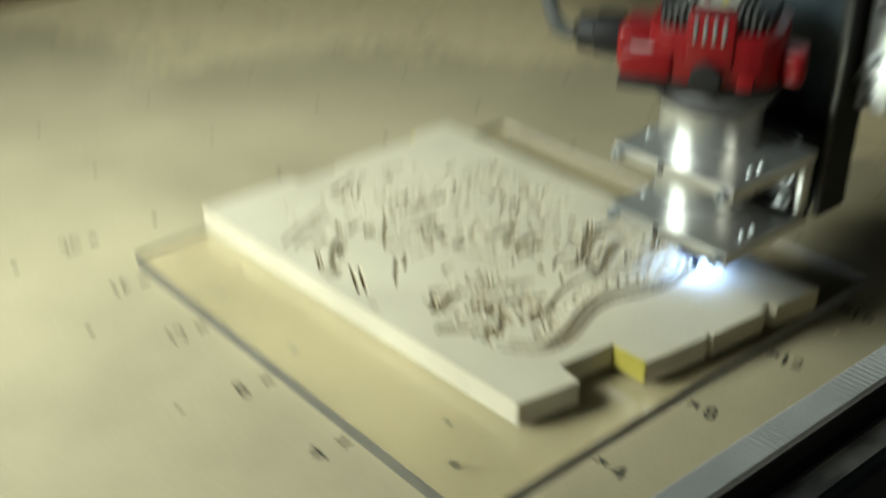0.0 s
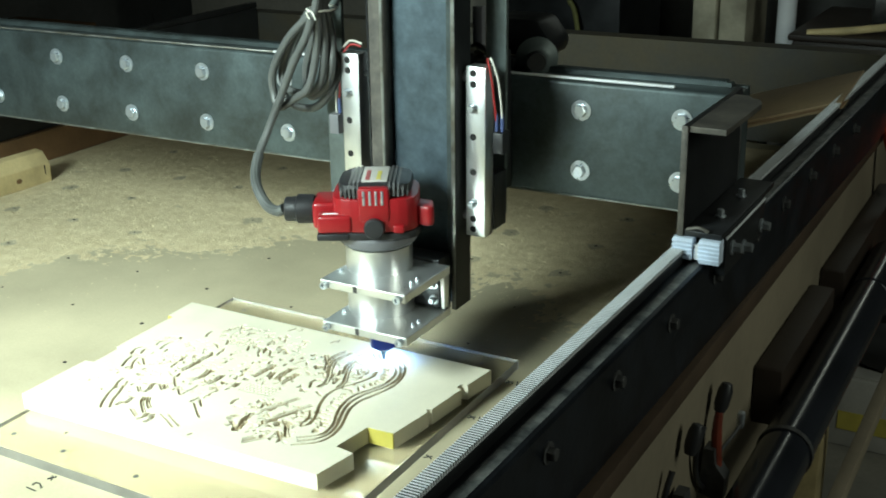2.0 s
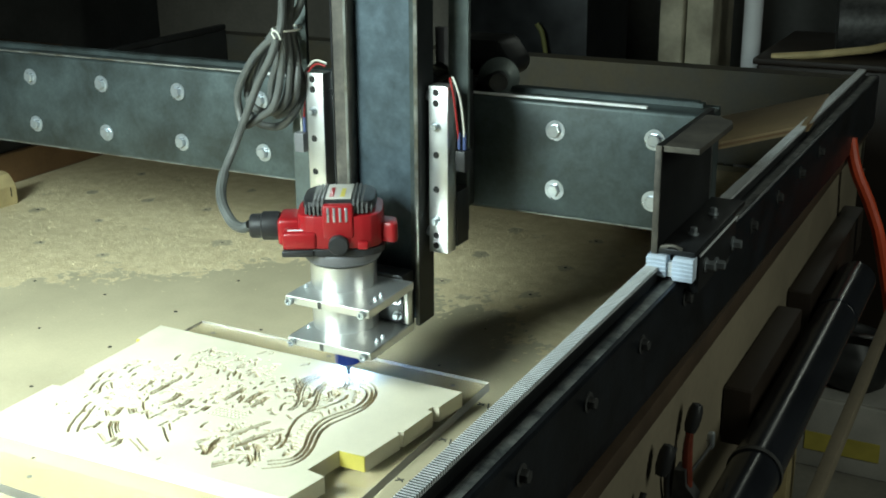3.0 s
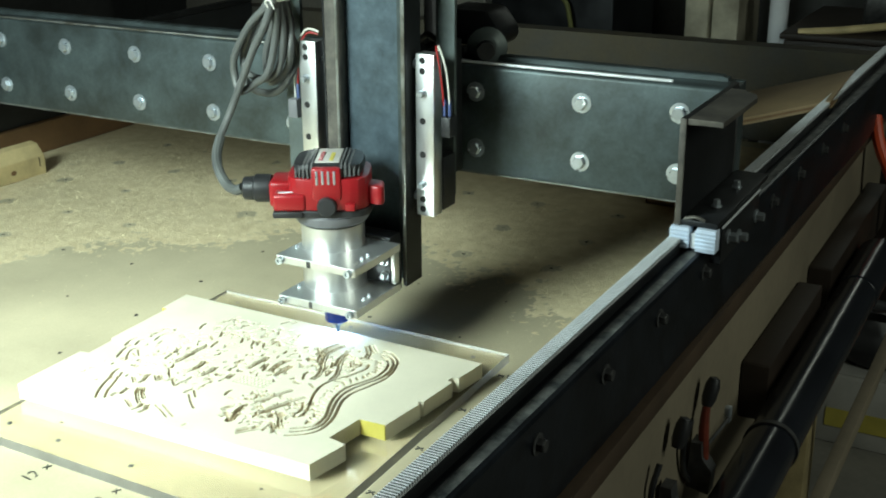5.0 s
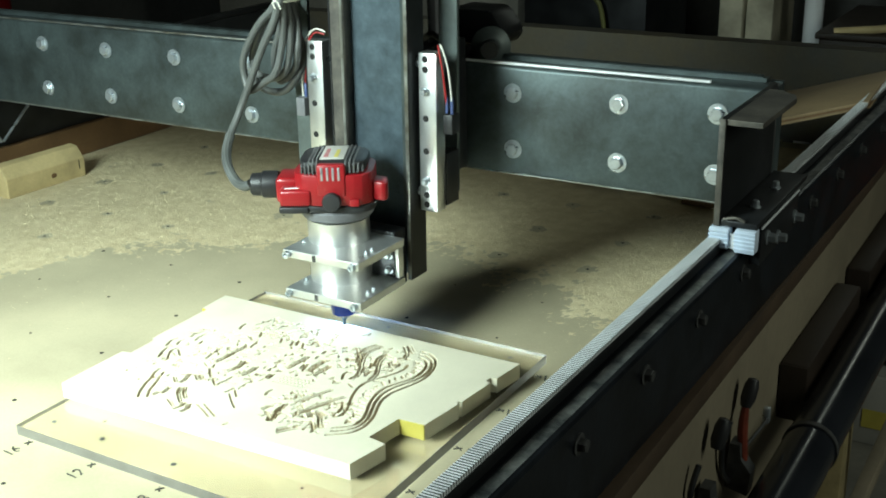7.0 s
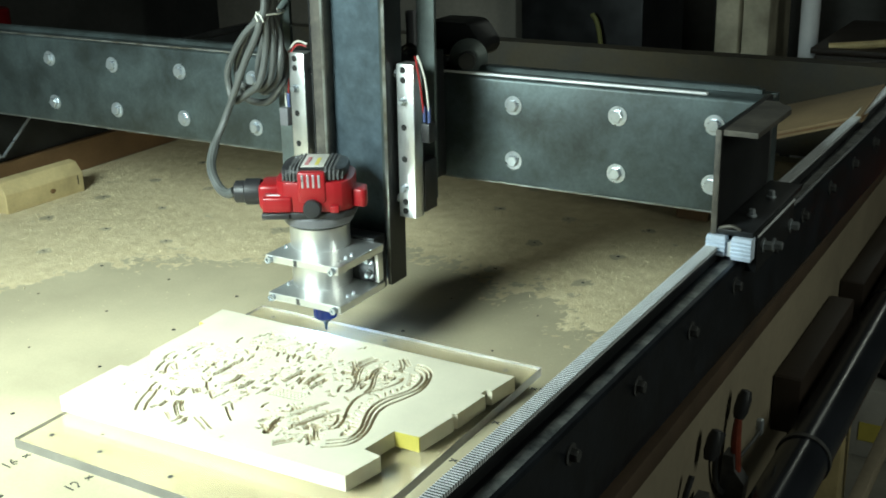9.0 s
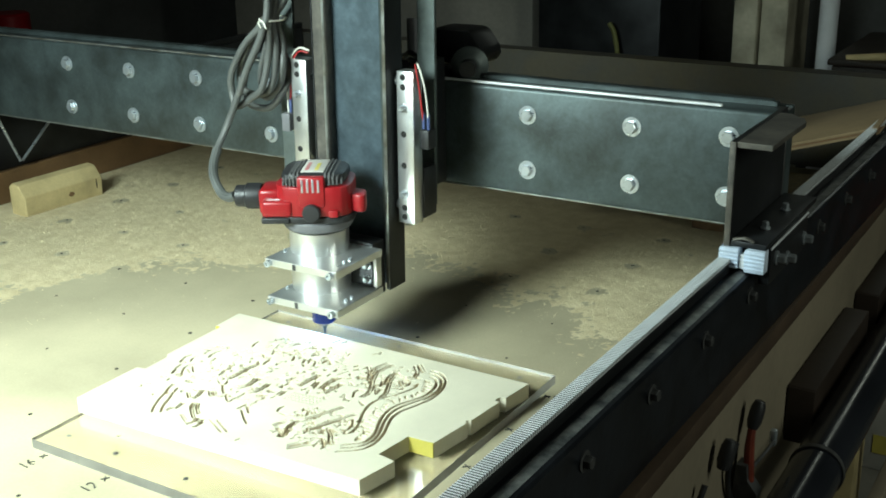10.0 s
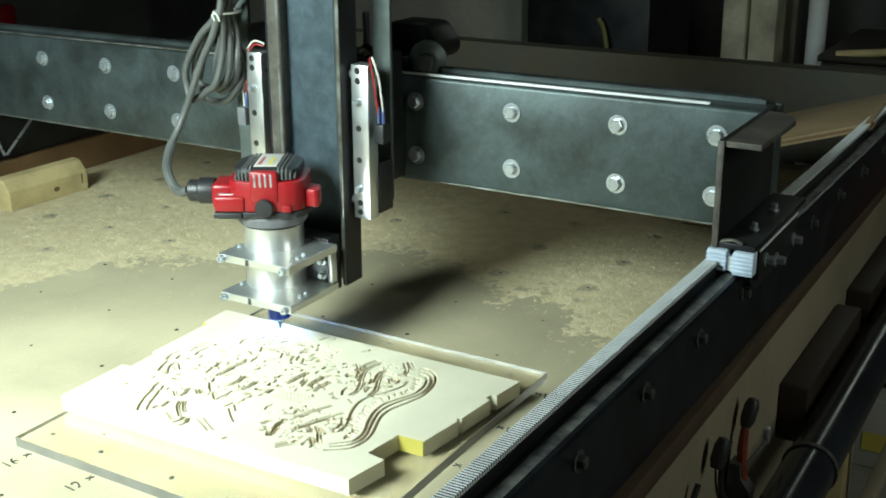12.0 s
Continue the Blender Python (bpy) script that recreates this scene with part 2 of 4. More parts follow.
BOLT = hex_bolt_mesh("bolt")
RAIL_BOLT = hex_bolt_mesh("rail_bolt", 0.0062, 0.0095)
RAIL_BOLT.materials[0] = DULL_BOLT
SMALL_BOLT = hex_bolt_mesh("small_bolt", 0.0042, 0.006)


def bolt(parent, m, small=False, name="bolt", data=None):
    ob = new(name, data or (SMALL_BOLT if small else BOLT))
    ob.parent = parent
    ob.matrix_basis = m
    return ob


# ---- the room ----
def structure(name, bm, mat, label, category, smooth=False):
    return tagged(part(name, bm, mat, None, "", smooth), label, category, kind="structure")


structure("floor", box(-4.5, 3.5, -3.5, 4.6, -1.0, -0.85), CONCRETE, "bare grey concrete workshop floor", "floor")
structure("wall_north", box(-4.5, 3.5, 4.4, 4.6, -0.846, 2.6), DARK_WALL, "dark grey unlit workshop wall", "wall")
structure("wall_south", box(-4.5, 3.5, -3.5, -3.3, -0.846, 2.6), DARK_WALL, "dark grey unlit workshop wall", "wall")
structure("wall_west", box(-4.5, -4.3, -3.296, 4.396, -0.846, 2.6), DARK_WALL, "dark grey unlit workshop wall", "wall")
structure("wall_east", box(3.3, 3.5, -3.296, 4.396, -0.846, 2.6), DARK_WALL, "dark grey unlit workshop wall", "wall")
structure("ceiling", box(-4.5, 3.5, -3.5, 4.6, 2.604, 2.8), DARK_WALL, "dark workshop ceiling", "ceiling")

# ---- machine table ----
RAIL_IN, RAIL_OUT, RAIL_TOP, RAIL_LOW = 0.2545, 0.2875, 0.216, 0.117
Y_NEAR, Y_FAR = -1.15, 1.66
X_LEFT = -1.30


HOLES = []


def make_table():
    t = thing("machine_table")
    part("spoilboard", box(X_LEFT, RAIL_IN - 0.002, Y_NEAR, Y_FAR, -0.019, 0.0, 0.001), MDF, t, "pale dusty MDF board with screw holes")
    part("side_board", box(RAIL_IN + 0.004, RAIL_OUT - 0.004, Y_NEAR, Y_FAR, -0.30, RAIL_LOW - 0.026, 0.001), SIDE_PLY, t, "raw plywood side board")
    part("ledge", box(RAIL_IN, RAIL_OUT + 0.004, Y_NEAR, Y_FAR, RAIL_LOW - 0.025, RAIL_LOW - 0.001, 0.001), PACKING, t, "dark brown wood packing strip")
    part("side_board", box(X_LEFT - 0.03, X_LEFT - 0.001, Y_NEAR, Y_FAR, -0.30, 0.062, 0.001), BROWN_WOOD, t, "brown wooden side board")
    part("apron", box(X_LEFT, RAIL_IN, Y_FAR - 0.05, Y_FAR - 0.02, -0.3, -0.02, 0.001), BROWN_WOOD, t)
    for x in (X_LEFT + 0.05, RAIL_IN - 0.12):
        for y in (Y_NEAR + 0.1, 0.25, Y_FAR - 0.15):
            part("leg", box(x, x + 0.09, y, y + 0.09, -0.85, -0.02, 0.003), PINE, t)
    hole = lathe([(0, 0.0008), (0.0028, 0.0008), (0.0034, 0.0002)], 12)
    me = mesh("screw_hole", hole, HOLE)
    rng = random.Random(4)
    for i in range(9):
        for j in range(-2, 11):
            x, y = 0.085 - 0.148 * i + rng.uniform(-0.006, 0.006), 0.065 + 0.1435 * j + rng.uniform(-0.005, 0.005)
            if rng.random() < 0.25:
                continue
            HOLES.append((x, y))
            ob = new("screw_hole", me)
            ob.parent = t
            ob.location = (x, y, 0)
            ob.scale = [rng.uniform(0.5, 0.95)] * 3
    return tagged(t, "wooden machine table with a dusty MDF spoilboard", "table")


make_table()


def make_rail():
    t = thing("side_rail")
    prof = [(RAIL_IN, RAIL_LOW), (RAIL_OUT, RAIL_LOW), (RAIL_OUT, RAIL_TOP - 0.005), (RAIL_OUT - 0.0015, RAIL_TOP - 0.0015), (RAIL_OUT - 0.005, RAIL_TOP),
            (RAIL_IN + 0.016, RAIL_TOP), (RAIL_IN + 0.014, RAIL_TOP - 0.003), (RAIL_IN, RAIL_TOP - 0.003)]
    bm = extrude_outline(prof, -Y_FAR, -Y_NEAR, m=pose(0, 0, 0, 90))
    part("rail_beam", bm, OIL_STEEL, t, "black oiled steel rail", False)
    band = bmesh.new()
    last = None
    for k in range(int((Y_FAR - Y_NEAR) / 0.008)):
        y = Y_NEAR + 0.008 * k
        inner = RAIL_OUT - 0.0150 + 0.002 * noise.noise(Vector((0, y * 9, 1))) + 0.001 * noise.noise(Vector((0, y * 60, 5)))
        pair = [band.verts.new((inner, y, RAIL_TOP + 0.0003)), band.verts.new((RAIL_OUT - 0.0045, y, RAIL_TOP + 0.0003))]
        if last:
            band.faces.new((last[0], last[1], pair[1], pair[0]))
        last = pair
    part("worn_band", band, SCUFF, t, "dusty scuffed band along the rail top", False)
    x_rack = RAIL_IN - 0.0045
    part("rack_bar", box(x_rack + 0.002, RAIL_IN + 0.0095, Y_NEAR, Y_FAR - 0.02, RAIL_TOP - 0.0028, 0.2265, 0.0006), DARK_STEEL, t, "steel gear rack bar")
    # rack teeth: flanks in darker steel than the tops, shade between teeth as colour
    verts, faces = [], []
    pitch = 0.0034
    for k in range(int((Y_FAR - 0.02 - Y_NEAR) / pitch)):
        y = Y_NEAR + k * pitch
        b = len(verts)
        for x, lean in ((x_rack + 0.0012, 0.0), (RAIL_IN + 0.0102, 0.0006)):
            verts += [(x, y + lean, 0.2262), (x, y + lean + 0.0005, 0.2303), (x, y + lean + 0.0020, 0.2306), (x, y + lean + 0.0029, 0.2262)]
        faces += [(b, b + 1, b + 5, b + 4), (b + 1, b + 2, b + 6, b + 5), (b + 2, b + 3, b + 7, b + 6), (b, b + 3, b + 2, b + 1), (b + 4, b + 5, b + 6, b + 7)]
    me = bpy.data.meshes.new("rack_teeth")
    me.from_pydata(verts, [], faces)
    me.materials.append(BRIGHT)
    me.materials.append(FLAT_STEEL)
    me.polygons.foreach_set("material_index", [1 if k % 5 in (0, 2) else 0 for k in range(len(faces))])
    ob = new("rack_teeth", me)
    ob.parent = t
    tagged(ob, kind="stuff")
    for k in range(15):
        bolt(t, Matrix.Translation((RAIL_OUT, -0.843 + 0.1393 * k, 0.190)) @ TO_RIGHT, data=RAIL_BOLT)
    t.matrix_world = Matrix.Translation((0.2515, 0.39, 0)) @ pose(0, 0, 0, 0, 0, -0.8) @ Matrix.Translation((-0.2545, -0.39, 0))
    return tagged(t, "black oiled steel side rail with bright gear rack", "rail")


make_rail()


def make_left_rail():
    t = thing("side_rail")
    part("rail_beam", box(X_LEFT - 0.06, X_LEFT - 0.012, Y_NEAR, Y_FAR, 0.064, RAIL_TOP, 0.002), DARK_STEEL, t)
    part("rack_bar", box(X_LEFT - 0.028, X_LEFT - 0.0125, Y_NEAR, Y_FAR, RAIL_TOP + 0.001, 0.23, 0.0006), DARK_STEEL, t)
    for pts in (((X_LEFT + 0.002, 0.66, 0.19), (X_LEFT + 0.01, 0.70, 0.08)), ((X_LEFT + 0.002, 0.86, 0.2), (X_LEFT + 0.01, 0.705, 0.08))):
        part("tie_rod", tube(pts, 0.003, steps=2), ZINC, t)
    return tagged(t, "dark steel side rail with thin tie rods", "rail")


make_left_rail()


def make_rear_beam():
    t = thing("rear_beam")
    prof = [(0.0, 0.0), (0.05, 0.0), (0.05, 0.008), (0.008, 0.008), (0.008, 0.192), (0.05, 0.192), (0.05, 0.2), (0.0, 0.2)]
    m = Matrix(((0, 0, 1, X_LEFT - 0.06), (1, 0, 0, Y_FAR + 0.002), (0, 1, 0, 0.004), (0, 0, 0, 1)))
    part("channel", extrude_outline(prof, 0, RAIL_OUT - X_LEFT + 0.06, m=m), RUST_STEEL, t, "", False)
    return tagged(t, "brown-grey steel channel across the table end", "steel beam")


make_rear_beam()

# ---- things that lie on the table ----
AC_TOP = 0.0127


def make_acrylic():
    ob = part("acrylic_sheet", box(-0.433, 0.027, 0.003, 0.459, 0.0006, AC_TOP), [ACRYLIC, SAWN], None, "", False)
    for p in ob.data.polygons:
        p.material_index = 0 if abs(p.normal.z) > 0.9 else 1
    ob.visible_shadow = False
    screw = mesh("screw", lathe([(0, 0.0003), (0.0028, 0.0003), (0.0032, -0.0004)], 14), DULL_BOLT)
    for x, y in ((-0.400, 0.030), (-0.21, 0.026), (-0.02, 0.03), (-0.01, 0.43), (-0.20, 0.435), (-0.39, 0.43), (-0.32, 0.028)):
        s = new("screw", screw)
        s.parent = ob
        s.location = (x, y, AC_TOP + 0.0002)
    return tagged(ob, "clear acrylic base sheet screwed to the spoilboard", "plastic sheet")


make_acrylic()

PANEL_TOP, PANEL_LOW = 0.0325, 0.0130
PANEL = [(-0.437, 0.078), (-0.022, 0.091), (-0.012, 0.143), (-0.036, 0.147), (-0.029, 0.197), (0.004, 0.199), (0.0125, 0.258), (0.0085, 0.260),
         (0.0095, 0.264), (0.0135, 0.265), (0.0195, 0.322), (0.0125, 0.324), (0.0135, 0.334), (0.021, 0.336), (0.0275, 0.383),
         (-0.442, 0.383), (-0.440, 0.334), (-0.432, 0.333), (-0.431, 0.226), (-0.425, 0.225), (-0.424, 0.180), (-0.437, 0.178)]


# Carved relief: the lines of a snake and its ornaments, then short strokes and scales between them.
BODY_OUTER = [
    [(-0.0803, 0.1289), (-0.0628, 0.1418), (-0.0556, 0.1532), (-0.0536, 0.1691), (-0.0575, 0.1895), (-0.0649, 0.2085), (-0.0704, 0.2261), (-0.0703, 0.244), (-0.065, 0.2603), (-0.0596, 0.2769), (-0.0557, 0.2963), (-0.0583, 0.3177), (-0.0645, 0.3358), (-0.074, 0.3488), (-0.0871, 0.3565), (-0.0972, 0.3565)],
    [(-0.0794, 0.1382), (-0.0652, 0.1506), (-0.0594, 0.1643), (-0.0604, 0.1802), (-0.0673, 0.1993), (-0.0749, 0.2187), (-0.0782, 0.2379), (-0.0757, 0.2559), (-0.0692, 0.2731), (-0.063, 0.2887), (-0.0609, 0.3073), (-0.0652, 0.3263), (-0.0744, 0.3412), (-0.0867, 0.3491), (-0.0947, 0.3484)],
]
BODY_INNER = [
    [(-0.0839, 0.1444), (-0.0669, 0.1585), (-0.0646, 0.1717), (-0.0673, 0.1869), (-0.0763, 0.2067), (-0.0827, 0.2255), (-0.0846, 0.2425), (-0.0829, 0.2569), (-0.0746, 0.2752), (-0.0684, 0.2908), (-0.0675, 0.3089), (-0.0718, 0.3262), (-0.0805, 0.3377), (-0.0903, 0.3415)],
    [(-0.0958, 0.1661), (-0.0916, 0.1745), (-0.0936, 0.1874), (-0.0996, 0.2014), (-0.1075, 0.2195), (-0.1125, 0.2383), (-0.1119, 0.254), (-0.1063, 0.2675), (-0.0986, 0.2806), (-0.0928, 0.2945), (-0.0906, 0.3065), (-0.0927, 0.3161)],
    [(-0.1081, 0.1997), (-0.1011, 0.1878), (-0.0989, 0.1781), (-0.1016, 0.1719)],
]
NECK = [
    [(-0.1512, 0.3471), (-0.156, 0.3308), (-0.1569, 0.3169), (-0.1513, 0.3013), (-0.1412, 0.2831), (-0.1341, 0.2657), (-0.1343, 0.2516)],
    [(-0.1598, 0.3481), (-0.1642, 0.3378), (-0.166, 0.3251), (-0.1625, 0.3099), (-0.1531, 0.2928)],
    [(-0.1768, 0.3268), (-0.1682, 0.3181), (-0.16, 0.3114)],
    [(-0.1314, 0.32), (-0.13, 0.3078), (-0.1209, 0.2892), (-0.1147, 0.275), (-0.1138, 0.2615)],
    [(-0.1332, 0.3304), (-0.1363, 0.3248), (-0.1355, 0.3121), (-0.1284, 0.294)],
    [(-0.1253, 0.3579), (-0.1138, 0.3452), (-0.1091, 0.3327), (-0.1127, 0.3251), (-0.1227, 0.3249), (-0.1301, 0.3283)],
    [(-0.1221, 0.3636), (-0.1123, 0.3536), (-0.1045, 0.3466)],
    [(-0.1172, 0.3114), (-0.1098, 0.3028), (-0.1026, 0.3032), (-0.1021, 0.3126), (-0.1083, 0.3183), (-0.1153, 0.3161)],
]
TAIL = [
    [(-0.1375, 0.1576), (-0.13, 0.1744), (-0.1204, 0.1943), (-0.1118, 0.2105)],
    [(-0.1362, 0.1506), (-0.1295, 0.1684), (-0.1199, 0.1882)],
    [(-0.156, 0.174), (-0.1485, 0.188), (-0.1409, 0.2054), (-0.1355, 0.2185)],
    [(-0.1637, 0.1648), (-0.1644, 0.15), (-0.1587, 0.1347), (-0.1559, 0.1241)],
    [(-0.1622, 0.1576), (-0.163, 0.1493), (-0.1595, 0.1388), (-0.155, 0.1291)],
    [(-0.1304, 0.1075), (-0.1226, 0.1178), (-0.114, 0.1271)],
    [(-0.1339, 0.1128), (-0.1266, 0.1228)],
    [(-0.1233, 0.1549), (-0.1198, 0.163), (-0.1116, 0.1585), (-0.1043, 0.1476), (-0.0948, 0.1381)],
    [(-0.1076, 0.1639), (-0.1158, 0.1684), (-0.1198, 0.163)],
    [(-0.1109, 0.1438), (-0.1014, 0.1343)],
    [(-0.1735, 0.1386), (-0.1626, 0.1324), (-0.1584, 0.1242)],
    [(-0.1786, 0.1419), (-0.1753, 0.1501), (-0.1725, 0.1549)],
]
PLUMES = [
    [(-0.2175, 0.2398), (-0.2157, 0.2591), (-0.2141, 0.2769)],
    [(-0.1781, 0.2407), (-0.1749, 0.2549), (-0.1739, 0.27)],
    [(-0.2558, 0.1983), (-0.2528, 0.2107), (-0.2536, 0.2247)],
    [(-0.2781, 0.1999), (-0.2743, 0.2093), (-0.2749, 0.2218), (-0.2781, 0.2312)],
    [(-0.308, 0.2142), (-0.3063, 0.2283), (-0.3064, 0.2436), (-0.3048, 0.2562), (-0.3037, 0.2627)],
    [(-0.1889, 0.247), (-0.1902, 0.2662), (-0.1865, 0.2813)],
    [(-0.2227, 0.2065), (-0.2235, 0.2184)],
    [(-0.2007, 0.2475), (-0.2035, 0.2605)],
]
CREST = [
    [(-0.3278, 0.2143), (-0.3294, 0.2267), (-0.3316, 0.241), (-0.3299, 0.2479)],
    [(-0.3065, 0.234), (-0.3056, 0.246)],
    [(-0.3482, 0.3028), (-0.3516, 0.3115), (-0.3519, 0.32)],
    [(-0.3202, 0.2916), (-0.3109, 0.2826)],
    [(-0.3086, 0.2961), (-0.3153, 0.3088)],
    [(-0.2986, 0.2656), (-0.3008, 0.2762), (-0.3015, 0.2839)],
    [(-0.307, 0.2848), (-0.3042, 0.2884)],
    [(-0.3374, 0.3239), (-0.3322, 0.3354), (-0.3289, 0.346)],
    [(-0.273, 0.294), (-0.2792, 0.3066)],
    [(-0.2561, 0.2936), (-0.2604, 0.3051)],
    [(-0.2497, 0.2973), (-0.2561, 0.3116)],
    [(-0.2401, 0.2968), (-0.2456, 0.3075)],
    [(-0.2337, 0.3063), (-0.2346, 0.3197), (-0.2241, 0.3117)],
    [(-0.2616, 0.3645), (-0.2572, 0.3777)],
    [(-0.2496, 0.3713), (-0.2471, 0.3769), (-0.2531, 0.3865)],
    [(-0.1913, 0.3604), (-0.1888, 0.3659)],
    [(-0.1852, 0.3659), (-0.1856, 0.3718)],
]
WING = [
    [(-0.3287, 0.0967), (-0.3365, 0.1073), (-0.3458, 0.126), (-0.3508, 0.1407), (-0.3577, 0.1547), (-0.3584, 0.1652)],
    [(-0.3193, 0.102), (-0.3286, 0.1152), (-0.3355, 0.1318), (-0.3428, 0.147), (-0.3479, 0.1603)],
    [(-0.3842, 0.188), (-0.3906, 0.2017), (-0.3939, 0.2156)],
    [(-0.3746, 0.1953), (-0.3822, 0.2084), (-0.3818, 0.2185), (-0.3779, 0.2227)],
    [(-0.3995, 0.2184), (-0.4043, 0.2318), (-0.4021, 0.2432)],
    [(-0.3891, 0.2262), (-0.3926, 0.2363), (-0.3899, 0.2419)],
    [(-0.3754, 0.2064), (-0.3663, 0.2019)],
    [(-0.3757, 0.2161), (-0.3625, 0.2041)],
    [(-0.3901, 0.2562), (-0.3898, 0.2646), (-0.3863, 0.275)],
    [(-0.3763, 0.2476), (-0.379, 0.2604), (-0.3766, 0.2721)],
    [(-0.3652, 0.2418), (-0.3666, 0.251)],
]
FEET = [
    [(-0.3018, 0.139), (-0.2975, 0.1295), (-0.2867, 0.119), (-0.2749, 0.1093)],
    [(-0.2976, 0.1414), (-0.2885, 0.1296), (-0.2766, 0.1198)],
    [(-0.2699, 0.0945), (-0.2669, 0.1026), (-0.2691, 0.1126)],
    [(-0.2592, 0.1038), (-0.261, 0.1124)],
    [(-0.2592, 0.0896), (-0.2565, 0.099), (-0.2567, 0.1068)],
    [(-0.3097, 0.1175), (-0.3102, 0.1257), (-0.3113, 0.1336)],
    [(-0.3154, 0.1092), (-0.3148, 0.118)],
    [(-0.2947, 0.1094), (-0.2848, 0.1037), (-0.2765, 0.0987)],
    [(-0.3096, 0.1483), (-0.309, 0.1557), (-0.3124, 0.1643), (-0.3141, 0.1722)],
    [(-0.3276, 0.1557), (-0.3166, 0.1461)],
    [(-0.3066, 0.1711), (-0.299, 0.1648)],
    [(-0.3028, 0.1751), (-0.2942, 0.1676)],
]
CLAWS = [
    [(-0.3179, 0.2011), (-0.31, 0.1964)],
    [(-0.3042, 0.1941), (-0.2946, 0.1833), (-0.2871, 0.1769)],
    [(-0.3029, 0.1968), (-0.3063, 0.2059)],
    [(-0.2805, 0.1736), (-0.2737, 0.167), (-0.2669, 0.1623)],
    [(-0.2669, 0.1623), (-0.2658, 0.1733), (-0.2638, 0.1814)],
    [(-0.2648, 0.1825), (-0.2641, 0.19)],
    [(-0.2449, 0.1545), (-0.2429, 0.1674)],
    [(-0.2379, 0.1534), (-0.2223, 0.1394), (-0.2102, 0.1302)],
    [(-0.2378, 0.1635), (-0.2261, 0.1519)],
    [(-0.1952, 0.0925), (-0.1934, 0.0981)],
    [(-0.2547, 0.116), (-0.2394, 0.1088), (-0.2226, 0.0997)],
    [(-0.2472, 0.1203), (-0.2301, 0.111), (-0.2173, 0.1042)],
    [(-0.2395, 0.1969), (-0.2369, 0.2002)],
    [(-0.2278, 0.1966), (-0.2265, 0.2026)],
    [(-0.2365, 0.2235), (-0.2369, 0.2306)],
    [(-0.2254, 0.2263), (-0.2253, 0.2317)],
]
CURLS = [
    [(-0.1743, 0.1782), (-0.1661, 0.1763), (-0.1629, 0.183), (-0.168, 0.1917), (-0.1747, 0.1895)],
    [(-0.1992, 0.1722), (-0.2009, 0.1796), (-0.1995, 0.1854)],
    [(-0.1905, 0.1689), (-0.1841, 0.1693)],
    [(-0.1421, 0.2472), (-0.148, 0.2578), (-0.1477, 0.2669)],
    [(-0.1279, 0.2414), (-0.1184, 0.2349)],
    [(-0.1709, 0.279), (-0.161, 0.2737)],
    [(-0.1599, 0.2964), (-0.1671, 0.2979), (-0.1648, 0.2899)],
    [(-0.1895, 0.2593), (-0.1899, 0.2775)],
    [(-0.1944, 0.2956), (-0.1898, 0.304)],
    [(-0.2051, 0.2934), (-0.2053, 0.3009)],
    [(-0.1343, 0.278), (-0.1363, 0.2895)],
    [(-0.1225, 0.267), (-0.1238, 0.2787)],
    [(-0.13, 0.2877), (-0.1356, 0.3009)],
]
FIELD = (-0.415, -0.0405, 0.0915, 0.3795)


def offset_line(pts, d):
    out = []
    for i, p in enumerate(pts):
        ahead = (pts[min(i + 1, len(pts) - 1)] - pts[max(i - 1, 0)]).normalized()
        out.append(p + d * Vector((-ahead.y, ahead.x, 0)))
    return out


